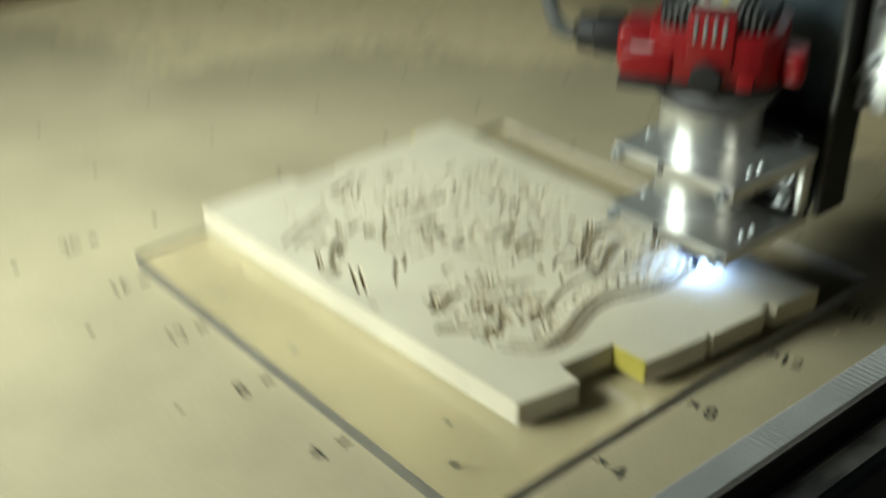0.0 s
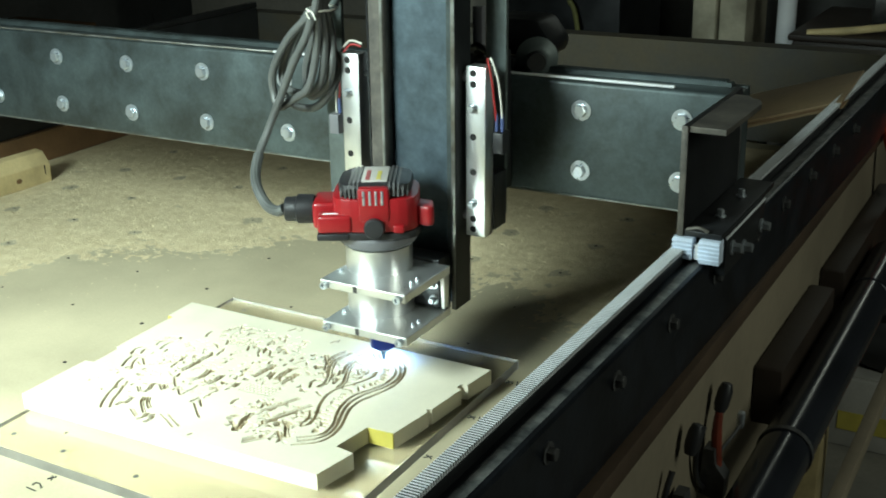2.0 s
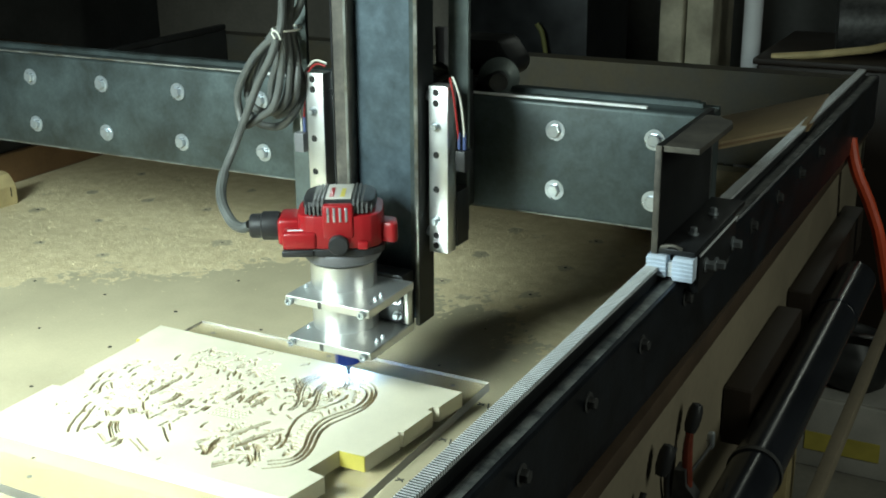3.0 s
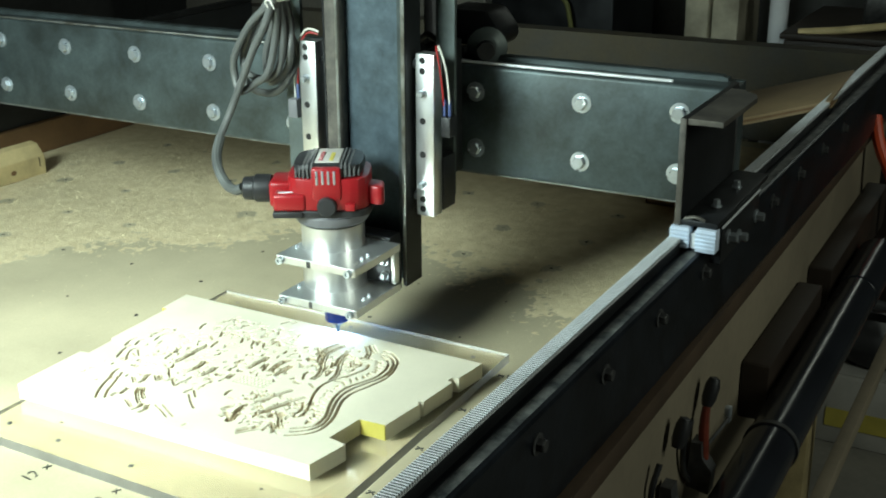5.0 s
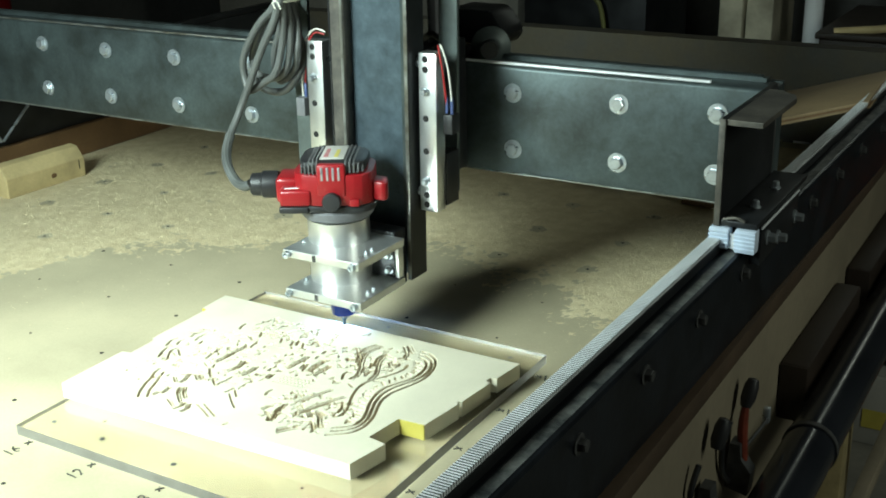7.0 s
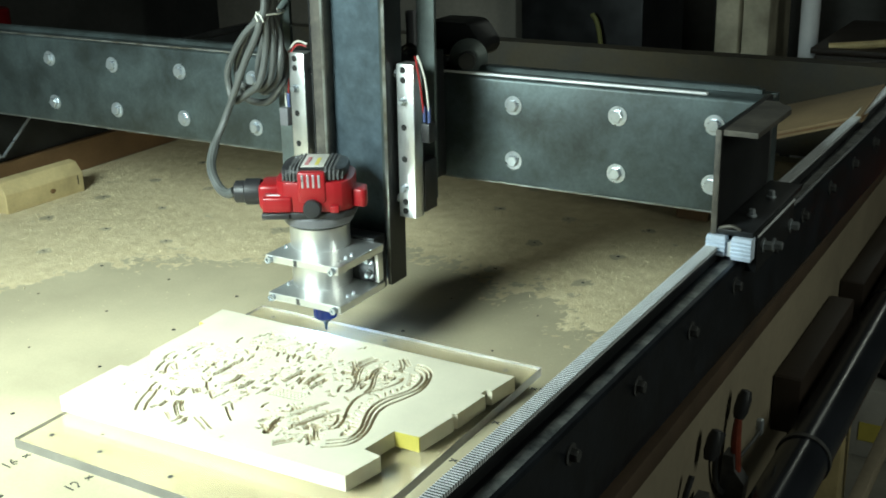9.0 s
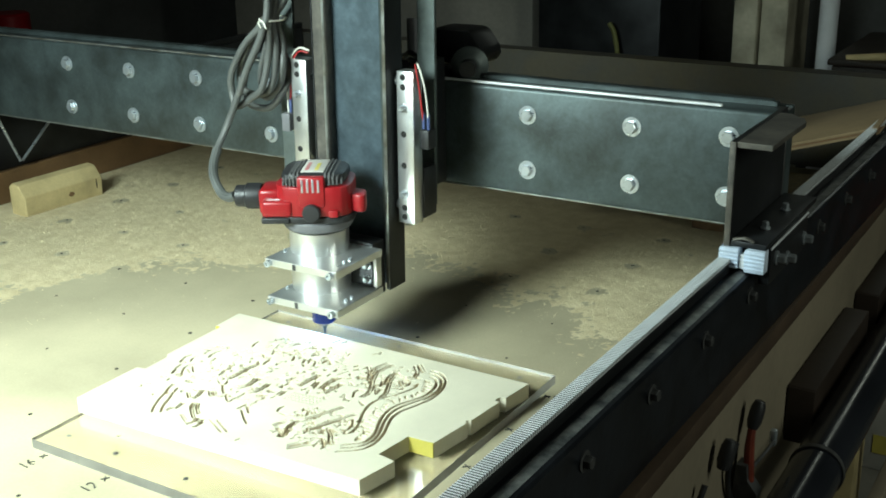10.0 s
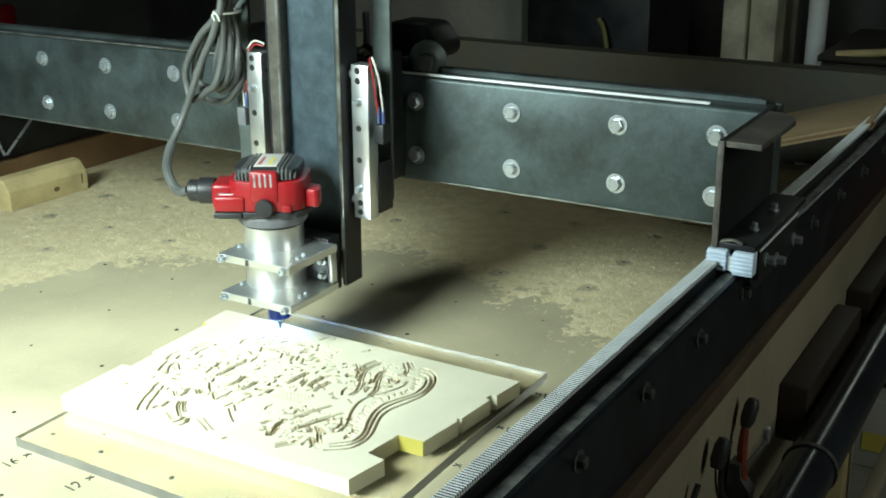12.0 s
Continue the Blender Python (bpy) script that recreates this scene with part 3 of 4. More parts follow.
def carve_lines():
    """Polylines with half width and depth."""
    lines = []

    def groove(group, half, deep, double=0.0):
        for pts in group:
            base = smooth_points([(x, y, 0) for x, y in pts], 6)
            lines.append((base, half, deep))
            if double:
                lines.append((offset_line(base, double), half * 0.55, deep * 0.7))

    groove(BODY_OUTER, 0.0014, 0.0046)
    groove(BODY_INNER, 0.0014, 0.0046)
    groove(NECK, 0.0012, 0.0044, 0.0040)
    groove(TAIL, 0.0013, 0.0044, 0.0038)
    groove(PLUMES, 0.0017, 0.0046, 0.0046)
    groove(CREST, 0.0012, 0.0040)
    groove(WING, 0.0012, 0.0034)
    groove(FEET, 0.0011, 0.0040, 0.0030)
    groove(CLAWS, 0.0012, 0.0040)
    groove(CURLS, 0.0013, 0.0042)
    rng = random.Random(11)
    # raised scales between the body lines, told apart by short cross cuts and crumbs
    body = smooth_points([(x, y, 0) for x, y in BODY_INNER[0]], 9)
    for i in range(6, len(body) - 8, 4):
        a, b = offset_line(body, 0.0045)[i], offset_line(body, 0.0045 + rng.uniform(0.006, 0.011))[min(i + rng.randrange(0, 3), len(body) - 1)]
        lines.append(([a.lerp(b, rng.uniform(0, 0.5)), b], rng.uniform(0.0008, 0.0017), 0.0028))
        c = offset_line(body, rng.uniform(0.010, 0.015))[i + 1]
        lines.append(([c, c + Vector((rng.uniform(-0.003, 0.003), rng.uniform(0.001, 0.004), 0))], rng.uniform(0.0008, 0.0015), 0.0026))
    # fine ornament round the plumes, along the crest, and under the neck
    for count, x0, x1, y0, y1, lean in ((110, -0.335, -0.215, 0.300, 0.352, 1.0), (120, -0.180, -0.090, 0.125, 0.200, 0.9), (120, -0.360, -0.235, 0.160, 0.290, 1.2),
                                        (90, -0.245, -0.140, 0.225, 0.320, 1.3), (60, -0.400, -0.310, 0.120, 0.290, 1.1), (60, -0.150, -0.095, 0.260, 0.345, 1.0)):
        for k in range(count):
            p = Vector((rng.uniform(x0, x1), rng.uniform(y0, y1), 0))
            a, ln = rng.gauss(lean, 0.6), rng.uniform(0.002, 0.007)
            q = p + Vector((math.cos(a), math.sin(a), 0)) * ln
            bend = p.lerp(q, 0.5) + Vector((-math.sin(a), math.cos(a), 0)) * rng.uniform(-0.35, 0.35) * ln
            lines.append((smooth_points([p, bend, q], 4), rng.uniform(0.0007, 0.0015), rng.uniform(0.0022, 0.0042)))
    # rows of small dots
    for i in range(9):
        for j in range(4):
            p = Vector((-0.213 + 0.0050 * i + 0.001 * j, 0.203 + 0.0056 * j + 0.0006 * i, 0))
            lines.append(([p, p + Vector((0.0006, 0.0020, 0))], 0.0010, 0.0026))
    return lines


def carve_field(step=0.0007):
    x0, x1, y0, y1 = FIELD
    nx, ny = int((x1 - x0) / step) + 1, int((y1 - y0) / step) + 1
    xs, ys = np.linspace(x0, x1, nx), np.linspace(y0, y1, ny)
    depth = np.zeros((ny, nx))
    for pts, half, deep in carve_lines():
        for a, b in zip(pts, pts[1:]):
            m = half + 0.002
            i0, i1 = np.searchsorted(xs, min(a.x, b.x) - m), np.searchsorted(xs, max(a.x, b.x) + m)
            j0, j1 = np.searchsorted(ys, min(a.y, b.y) - m), np.searchsorted(ys, max(a.y, b.y) + m)
            if i1 <= i0 or j1 <= j0:
                continue
            gx, gy = np.meshgrid(xs[i0:i1], ys[j0:j1])
            dx, dy = b.x - a.x, b.y - a.y
            s = np.clip(((gx - a.x) * dx + (gy - a.y) * dy) / (dx * dx + dy * dy + 1e-12), 0, 1)
            d = np.hypot(gx - a.x - s * dx, gy - a.y - s * dy)
            cut = deep * np.clip((half + 0.0005 - d) / 0.0010, 0, 1)
            depth[j0:j1, i0:i1] = np.maximum(depth[j0:j1, i0:i1], cut)
    depth[0], depth[-1], depth[:, 0], depth[:, -1] = 0, 0, 0, 0
    return xs, ys, depth


def make_panel():
    t = thing("carved_panel")
    x0, x1, y0, y1 = FIELD
    bm = bmesh.new()
    low = [bm.verts.new((x, y, PANEL_LOW)) for x, y in PANEL]
    top = [bm.verts.new((x, y, PANEL_TOP)) for x, y in PANEL]
    n = len(PANEL)
    bm.faces.new(low[::-1])
    for k in range(n):
        bm.faces.new((low[k], low[(k + 1) % n], top[(k + 1) % n], top[k]))
    rim = [bm.verts.new((x, y, PANEL_TOP)) for x, y in ((x0, y0), (x1, y0), (x1, y1), (x0, y1))]
    edges = [bm.edges.get((top[k], top[(k + 1) % n])) for k in range(n)] + [bm.edges.new((rim[k], rim[(k + 1) % 4])) for k in range(4)]
    bmesh.ops.triangle_fill(bm, use_beauty=True, use_dissolve=False, edges=edges)
    bmesh.ops.recalc_face_normals(bm, faces=bm.faces[:])
    part("board", bm, BOARD, t, "", False)
    xs, ys, depth = carve_field()
    gx, gy = np.meshgrid(xs, ys)
    verts = np.stack([gx, gy, PANEL_TOP - depth], -1).reshape(-1, 3)
    ny, nx = depth.shape
    q = np.arange(ny * nx).reshape(ny, nx)
    faces = np.stack([q[:-1, :-1], q[:-1, 1:], q[1:, 1:], q[1:, :-1]], -1).reshape(-1, 4)
    mean = (depth[:-1, :-1] + depth[:-1, 1:] + depth[1:, 1:] + depth[1:, :-1]).ravel() / 4
    me = bpy.data.meshes.new("carved_relief")
    me.from_pydata(verts.tolist(), [], faces.tolist())
    me.materials.append(BOARD)
    me.materials.append(CUT)
    me.polygons.foreach_set("material_index", (mean > 0.0012).astype(np.int32))
    ob = new("carved_relief", me)
    ob.parent = t
    ob["label"] = "carved snake relief with cut grooves"
    # bright yellow core shows where the joint notches were cut
    part("notch_face", box(-0.0285, 0.0035, 0.1968, 0.1988, PANEL_LOW + 0.0005, PANEL_TOP - 0.0006), YELLOW, t, "bright yellow freshly cut edge")
    part("notch_face", box(-0.4405, -0.4325, 0.3318, 0.3338, PANEL_LOW + 0.0005, PANEL_TOP - 0.0006), YELLOW, t, "bright yellow freshly cut edge")
    return tagged(t, "pale board with a half-cut carved snake relief", "board")


make_panel()


def make_block():
    t = thing("wood_block", pose(-1.182, 0.614, 0.0008, 0, 0, -3))
    prof = [(-0.038, 0), (0, 0), (0, 0.038), (-0.014, 0.060), (-0.030, 0.063), (-0.038, 0.055)]
    part("block", extrude_outline([(x * 1.2, z) for x, z in prof], -0.185, 0, m=pose(0, 0, 0, 90), bevel=0.002), PINE, t, "", False)
    part("knot", lathe([(0, 0.0007), (0.004, 0.0007), (0.0062, 0.0001)], 14, m=Matrix.Translation((0.0001, 0.108, 0.019)) @ TO_RIGHT @ pose(0, 0, 0) @ Matrix.Diagonal((0.8, 1.1, 1, 1))), BROWN_WOOD, t, "dark brown knot")
    for y in (0.170,):
        part("saw_notch", box(-0.001, 0.0004, y, y + 0.0022, 0.017, 0.036), HOLE, t, "narrow saw cut")
    return tagged(t, "pale pine offcut with chamfered edges on the table", "wood block")


make_block()


# ---- gantry ----
BEAM_Y, BEAM_LOW, BEAM_TOP = 0.59, 0.199, 0.350


def make_gantry():
    t = thing("gantry")
    part("beam", box(-1.36, 0.253, BEAM_Y, BEAM_Y + 0.05, BEAM_LOW, BEAM_TOP, 0.006, segments=3), STEEL, t, "blue-grey mill scale steel beam")
    # highlight on the beam's rounded top edge, built as two pale strips
    part("edge_highlight", box(-1.36, -0.42, BEAM_Y + 0.003, BEAM_Y + 0.008, BEAM_TOP + 0.0003, BEAM_TOP + 0.003, 0.001), WORN_LIT, t, "dull strip standing for the faint highlight on the top edge")
    part("edge_highlight", box(-0.4195, 0.175, BEAM_Y + 0.003, BEAM_Y + 0.009, BEAM_TOP + 0.0003, BEAM_TOP + 0.0036, 0.001), BRIGHT, t, "bright strip standing for the highlight on the top edge")
    part("worn_edge", box(-1.36, 0.250, BEAM_Y + 0.0006, BEAM_Y + 0.005, BEAM_LOW + 0.0002, BEAM_LOW + 0.0026, 0.0006), WORN_LIT, t, "worn bright lower edge")
    verts, faces = [], []
    for k in range(int(1.53 / 0.0036)):
        x, b = -1.3 + k * 0.0036, len(verts)
        y0, y1, z0, z1 = BEAM_Y + 0.034, BEAM_Y + 0.046, BEAM_TOP + 0.006, BEAM_TOP + 0.0085
        verts += [(x, y0, z0), (x + 0.0006, y0, z1), (x + 0.0017, y0, z1), (x + 0.0023, y0, z0), (x, y1, z0), (x + 0.0006, y1, z1), (x + 0.0017, y1, z1), (x + 0.0023, y1, z0)]
        faces += [(b, b + 1, b + 2, b + 3), (b, b + 4, b + 5, b + 1), (b + 1, b + 5, b + 6, b + 2), (b + 2, b + 6, b + 7, b + 3), (b + 7, b + 6, b + 5, b + 4)]
    me = bpy.data.meshes.new("rack_teeth")
    me.from_pydata(verts, [], faces)
    me.materials.append(STEEL)
    ob = new("rack_teeth", me)
    ob.parent = t
    tagged(ob, kind="stuff")
    part("rack_bar", box(-1.36, 0.235, BEAM_Y + 0.034, BEAM_Y + 0.046, BEAM_TOP + 0.0005, BEAM_TOP + 0.006), STEEL, t)
    front = Matrix.Translation((0, BEAM_Y, 0))
    rng = random.Random(2)
    for k in range(8):
        for z in (0.3135, 0.236):
            x = 0.0585 - 0.1525 * k if k else 0.0585
            bolt(t, Matrix.Translation((x, BEAM_Y, z)) @ TO_FRONT @ pose(0, 0, 0, 0, 0, rng.uniform(0, 60)))
    for z in (0.3145, 0.237):
        bolt(t, Matrix.Translation((0.188, BEAM_Y, z)) @ TO_FRONT)
    # end carriage: channel open to the outside, on a wiper block
    part("end_channel_web", box(0.252, 0.2585, 0.392, 0.5885, 0.243, 0.360, 0.001), DARK_STEEL, t, "dark steel end channel")
    flange = [(0.2588, 0.3925), (0.297, 0.3925), (0.298, 0.520), (0.292, 0.536), (0.283, 0.541), (0.275, 0.552), (0.2588, 0.553)]
    part("end_channel_flange", extrude_outline(flange, 0.3535, 0.3598, bevel=0.0006), SCALE, t, "torch-cut steel flange", False)
    part("web_edge", box(0.2518, 0.2586, 0.3898, 0.3918, 0.243, 0.3602, 0.0005), SCALE, t, "rusty cut edge")
    part("burr", tube([(0.262, 0.3925, 0.2505), (0.275, 0.391, 0.254), (0.285, 0.392, 0.2505)], 0.002), SCALE, t)
    part("end_channel_flange", box(0.2588, 0.299, 0.392, 0.60, 0.2432, 0.2495, 0.0008), DARK_STEEL, t)
    part("weld", tube([(0.256, 0.5895, 0.245), (0.257, 0.5897, 0.29), (0.2558, 0.5895, 0.355)], 0.0028), DULL_BOLT, t)
    part("wiper", box(0.249, 0.270, 0.386, 0.402, 0.219, 0.2425, 0.001), FELT, t, "pale blue ribbed wiper block")
    part("wiper", box(0.277, 0.299, 0.386, 0.402, 0.217, 0.2425, 0.001), FELT, t, "pale blue ribbed wiper block")
    for k in range(5):
        for x0, x1 in ((0.2485, 0.2705), (0.2765, 0.2995)):
            part("wiper_rib", box(x0, x1, 0.3845, 0.3865, 0.2205 + k * 0.0044, 0.2228 + k * 0.0044, 0.0004), FELT, t)
    part("roller", lathe([(0, 0), (0.008, 0), (0.0085, 0.003), (0.0085, 0.009), (0, 0.009)], 20, m=pose(0.2735, 0.398, 0.228, 90)), BRIGHT, t, "bright steel roller")
    part("slide_bar", box(0.2885, 0.301, 0.404, 0.557, 0.200, 0.2425, 0.001), DARK_STEEL, t)
    part("worn_edge", box(0.2998, 0.3016, 0.4042, 0.5568, 0.2405, 0.2432, 0.0004), BRIGHT, t, "bright worn slide edge")
    part("slide_bar", box(0.2545, 0.268, 0.404, 0.557, 0.2315, 0.2425, 0.001), DARK_STEEL, t)
    for y, z in ((0.425, 0.226), (0.47, 0.212), (0.542, 0.214)):
        bolt(t, Matrix.Translation((0.301, y, z)) @ TO_RIGHT @ Matrix.Scale(1.35, 4), True)
    for y in (0.45, 0.53):
        bolt(t, pose(0.280, y, 0.2496), True)
    part("gusset", box(0.185, 0.2505, BEAM_Y + 0.051, BEAM_Y + 0.06, BEAM_LOW, BEAM_TOP, 0.001), STEEL, t)
    return tagged(t, "blue-grey steel gantry beam with zinc bolts", "gantry")


gantry = make_gantry()


# ---- z axis carriage, in its own space: x = 0, y = 0 on the cutter axis ----
def make_carriage():
    t = thing("z_carriage")
    upright = []
    upright.append(part("column_web", box(-0.0418, 0.0698, 0.0835, 0.090, 0.086, 1.05, 0.0008), BLUE_STEEL, t, "blue-grey mottled steel column web", False))
    upright.append(part("column_flange", box(0.070, 0.076, 0.0662, 0.104, 0.085, 1.05, 0.0008), DARK_STEEL, t, "dark steel column flange", False))
    upright.append(part("column_flange", box(-0.0445, -0.0421, 0.0662, 0.104, 0.085, 1.05, 0.0006), DARK_STEEL, t, "dark steel column flange", False))
    upright.append(part("column_lip", box(-0.0420, -0.0205, 0.0664, 0.0832, 0.0855, 1.05, 0.0012), SCALE, t, "brown-grey steel lip beside the web", False))
    for x0, x1 in ((0.0704, 0.0756), (-0.0255, -0.0215)):
        upright.append(part("worn_edge", box(x0, x1, 0.0646, 0.0660, 0.0865, 1.05, 0.0005), WORN_LIT, t, "worn bright flange edge"))
    upright.append(part("web_stripe", box(0.0550, 0.0690, 0.0820, 0.0833, 0.087, 1.05, 0.0004), STEEL, t, "grey strip along the web"))
    bar_hole = mesh("bar_hole", lathe([(0, 0.0007), (0.0038, 0.0007), (0.0043, 0.0001)], 14, m=TO_FRONT), HOLE)
    for x0, x1, zl in ((0.081, 0.107, 0.181), (-0.094, -0.0685, 0.181)):
        b = part("guide_bar", box(x0, x1, 0.082, 0.1035, zl, 0.389, 0.001), ALU, t, "bright aluminium bar drilled with holes")
        upright.append(b)
        xm = (x0 + x1) / 2
        for z in (0.381, 0.368, 0.305, 0.262, 0.203, 0.19):
            ob = new("bar_hole", bar_hole)
            ob.parent = b
            ob.location = (xm - 0.003, 0.082, z)
        for z in (0.340, 0.222):
            bolt(b, Matrix.Translation((xm - 0.003, 0.082, z)) @ TO_FRONT, True)
        for z in (0.375, 0.205) if x0 > 0 else ():
            upright.append(part("roller", lathe([(0, 0), (0.0048, 0), (0.0062, 0.0015), (0.0062, 0.0075), (0.0044, 0.009), (0, 0.009)], 20, m=Matrix.Translation((x0 - 0.0098, 0.090, z)) @ TO_RIGHT), ZINC, t, "zinc plated roller"))
        bx, by = (0.0795, 0.135) if x0 > 0 else (-0.134, 0.1052)
        upright.append(part("flat_bar", box(bx, bx + 0.0275, by, by + 0.006, 0.195, 1.05, 0.001), FLAT_STEEL, t, "greenish grey flat steel bar", False))
        upright.append(part("slide_block", box(x0 + 0.004, x1 + 0.002, 0.1038, 0.1048 if x0 < 0 else 0.1345, 0.185, 0.255, 0.0004), BLACK, t))
    part("back_plate", box(-0.10, 0.072, 0.168, 0.214, 0.205, 0.385, 0.002), DARK_STEEL, t, "black steel carriage plate")
    part("cable_post", box(0.051, 0.064, 0.150, 0.160, 0.386, 0.445, 0.001), GREY, t, "small grey post behind the column")
    part("cable_knot", tube([(0.046, 0.150, 0.392), (0.062, 0.142, 0.400), (0.070, 0.150, 0.390), (0.058, 0.144, 0.383)], 0.0042), BLACK, t)
    # clamp plates and bracket
    plate = [(-0.038, -0.069), (0.078, -0.069), (0.078, 0.035), (-0.038, 0.035)]
    for z in (0.1455, 0.0925):
        p = part("clamp_plate", extrude_outline(plate, z, z + 0.0105, bevel=0.0012), ALU, t, "milled aluminium clamp plate", False)
        for x in (-0.030, 0.070):
            part("clamp_screw", lathe([(0, 0), (0.0046, 0), (0.0046, 0.0065), (0.0024, 0.0065), (0.0024, 0.0035), (0, 0.0035)], 16, m=Matrix.Translation((x, -0.0692, z + 0.005)) @ TO_FRONT), ZINC, p, "socket head screw")
        part("split", box(0.008, 0.013, -0.0696, -0.068, z + 0.0012, z + 0.0093), DULL_BOLT, p, "saw split in the plate")
        for x, y in ((0.066, -0.035), (0.066, -0.022), (-0.030, -0.036), (-0.030, -0.022)):
            bolt(p, Matrix.Translation((x, y, z + 0.0105)) @ Matrix.Scale(0.45, 4), True)
    part("bracket", box(-0.036, 0.0700, 0.0225, 0.0345, 0.1035, 0.145, 0.001), DARK_STEEL, t, "dark bracket plate")
    part("bracket_edge", box(0.0702, 0.0765, 0.0225, 0.0345, 0.1035, 0.145, 0.001), ALU, t, "aluminium bracket edge")
    part("mounting_block", box(-0.034, 0.062, 0.0355, 0.0640, 0.082, 0.160, 0.002), DARK_STEEL, t, "dark steel mounting block")
    for z in (0.114, 0.134):
        bolt(t, Matrix.Translation((0.062, 0.0225, z)) @ TO_FRONT, True)
    # limit switches with their wires
    part("red_wire", tube([(0.098, 0.10, 0.388), (0.104, 0.088, 0.396), (0.110, 0.086, 0.37), (0.113, 0.088, 0.335), (0.114, 0.09, 0.318)], 0.0013, sides=6), WIRE_RED, t)
    part("white_wire", tube([(0.100, 0.10, 0.390), (0.108, 0.088, 0.397), (0.118, 0.086, 0.372), (0.121, 0.088, 0.340), (0.121, 0.09, 0.318)], 0.0013, sides=6), WIRE_WHITE, t)
    for x in (0.114, 0.121):
        part("crimp", lathe([(0, 0), (0.0022, 0), (0.0022, 0.018), (0.0014, 0.022), (0, 0.022)], 10, m=pose(x, 0.09, 0.312)), WIRE_BLUE, t)
    part("limit_switch", box(0.111, 0.124, 0.084, 0.104, 0.286, 0.311, 0.001), BLACK, t, "black limit switch")
    part("limit_switch", box(-0.120, -0.106, 0.082, 0.098, 0.286, 0.311, 0.001), GREY, t, "pale limit switch")
    part("red_wire", tube([(-0.070, 0.088, 0.399), (-0.085, 0.086, 0.400), (-0.100, 0.086, 0.38), (-0.105, 0.088, 0.345), (-0.108, 0.09, 0.330)], 0.0013, sides=6), WIRE_RED, t)
    part("white_wire", tube([(-0.070, 0.09, 0.402), (-0.088, 0.088, 0.404), (-0.105, 0.086, 0.38), (-0.111, 0.088, 0.35), (-0.113, 0.09, 0.312)], 0.0013, sides=6), WIRE_WHITE, t)
    part("crimp", lathe([(0, 0), (0.0022, 0), (0.0022, 0.018), (0, 0.022)], 10, m=pose(-0.108, 0.09, 0.312)), WIRE_BLUE, t)
    # drive motor above the beam
    hood = [(0.0, 0.0), (0.078, 0.0), (0.086, 0.010), (0.086, 0.022), (0.068, 0.046), (0.060, 0.050), (0.0, 0.050)]
    part("motor", extrude_outline(hood, 0, 0.062, m=Matrix(((1, 0, 0, 0.018), (0, 0, 1, 0.262), (0, 1, 0, 0.365), (0, 0, 0, 1))), bevel=0.006), DARK_STEEL, t, "black drive motor hood")
    pulley = part("pulley", lathe([(0, 0), (0.025, 0), (0.0275, 0.003), (0.0275, 0.008), (0.016, 0.016), (0.014, 0.017), (0, 0.017)], 32, m=Matrix.Translation((0.086, 0.259, 0.367)) @ pose(0, 0, 0, 0, 0, 25) @ TO_FRONT), FLAT_STEEL, t, "dark steel pulley")
    part("hub", lathe([(0.006, 0.0), (0.012, 0.0), (0.012, 0.008), (0.006, 0.008)], 18, m=Matrix.Translation((0.0932, 0.2435, 0.367)) @ pose(0, 0, 0, 0, 0, 25) @ TO_FRONT @ Matrix.Diagonal((1, 1, 2.4, 1))), BLACK, pulley)
    part("shaft_arm", box(0.020, 0.066, 0.232, 0.252, 0.355, 0.369, 0.002), DARK_STEEL, t)
    # the uprights lean slightly out of true
    lean = Matrix.Translation((-0.002, 0, 0.46)) @ pose(0, 0, 0, 0, 0.9) @ Matrix.Translation((0, 0, -0.46))
    for ob in upright:
        ob.matrix_basis = lean @ ob.matrix_basis
    return tagged(t, "steel column carriage with drilled aluminium bars", "machine carriage")


carriage = make_carriage()


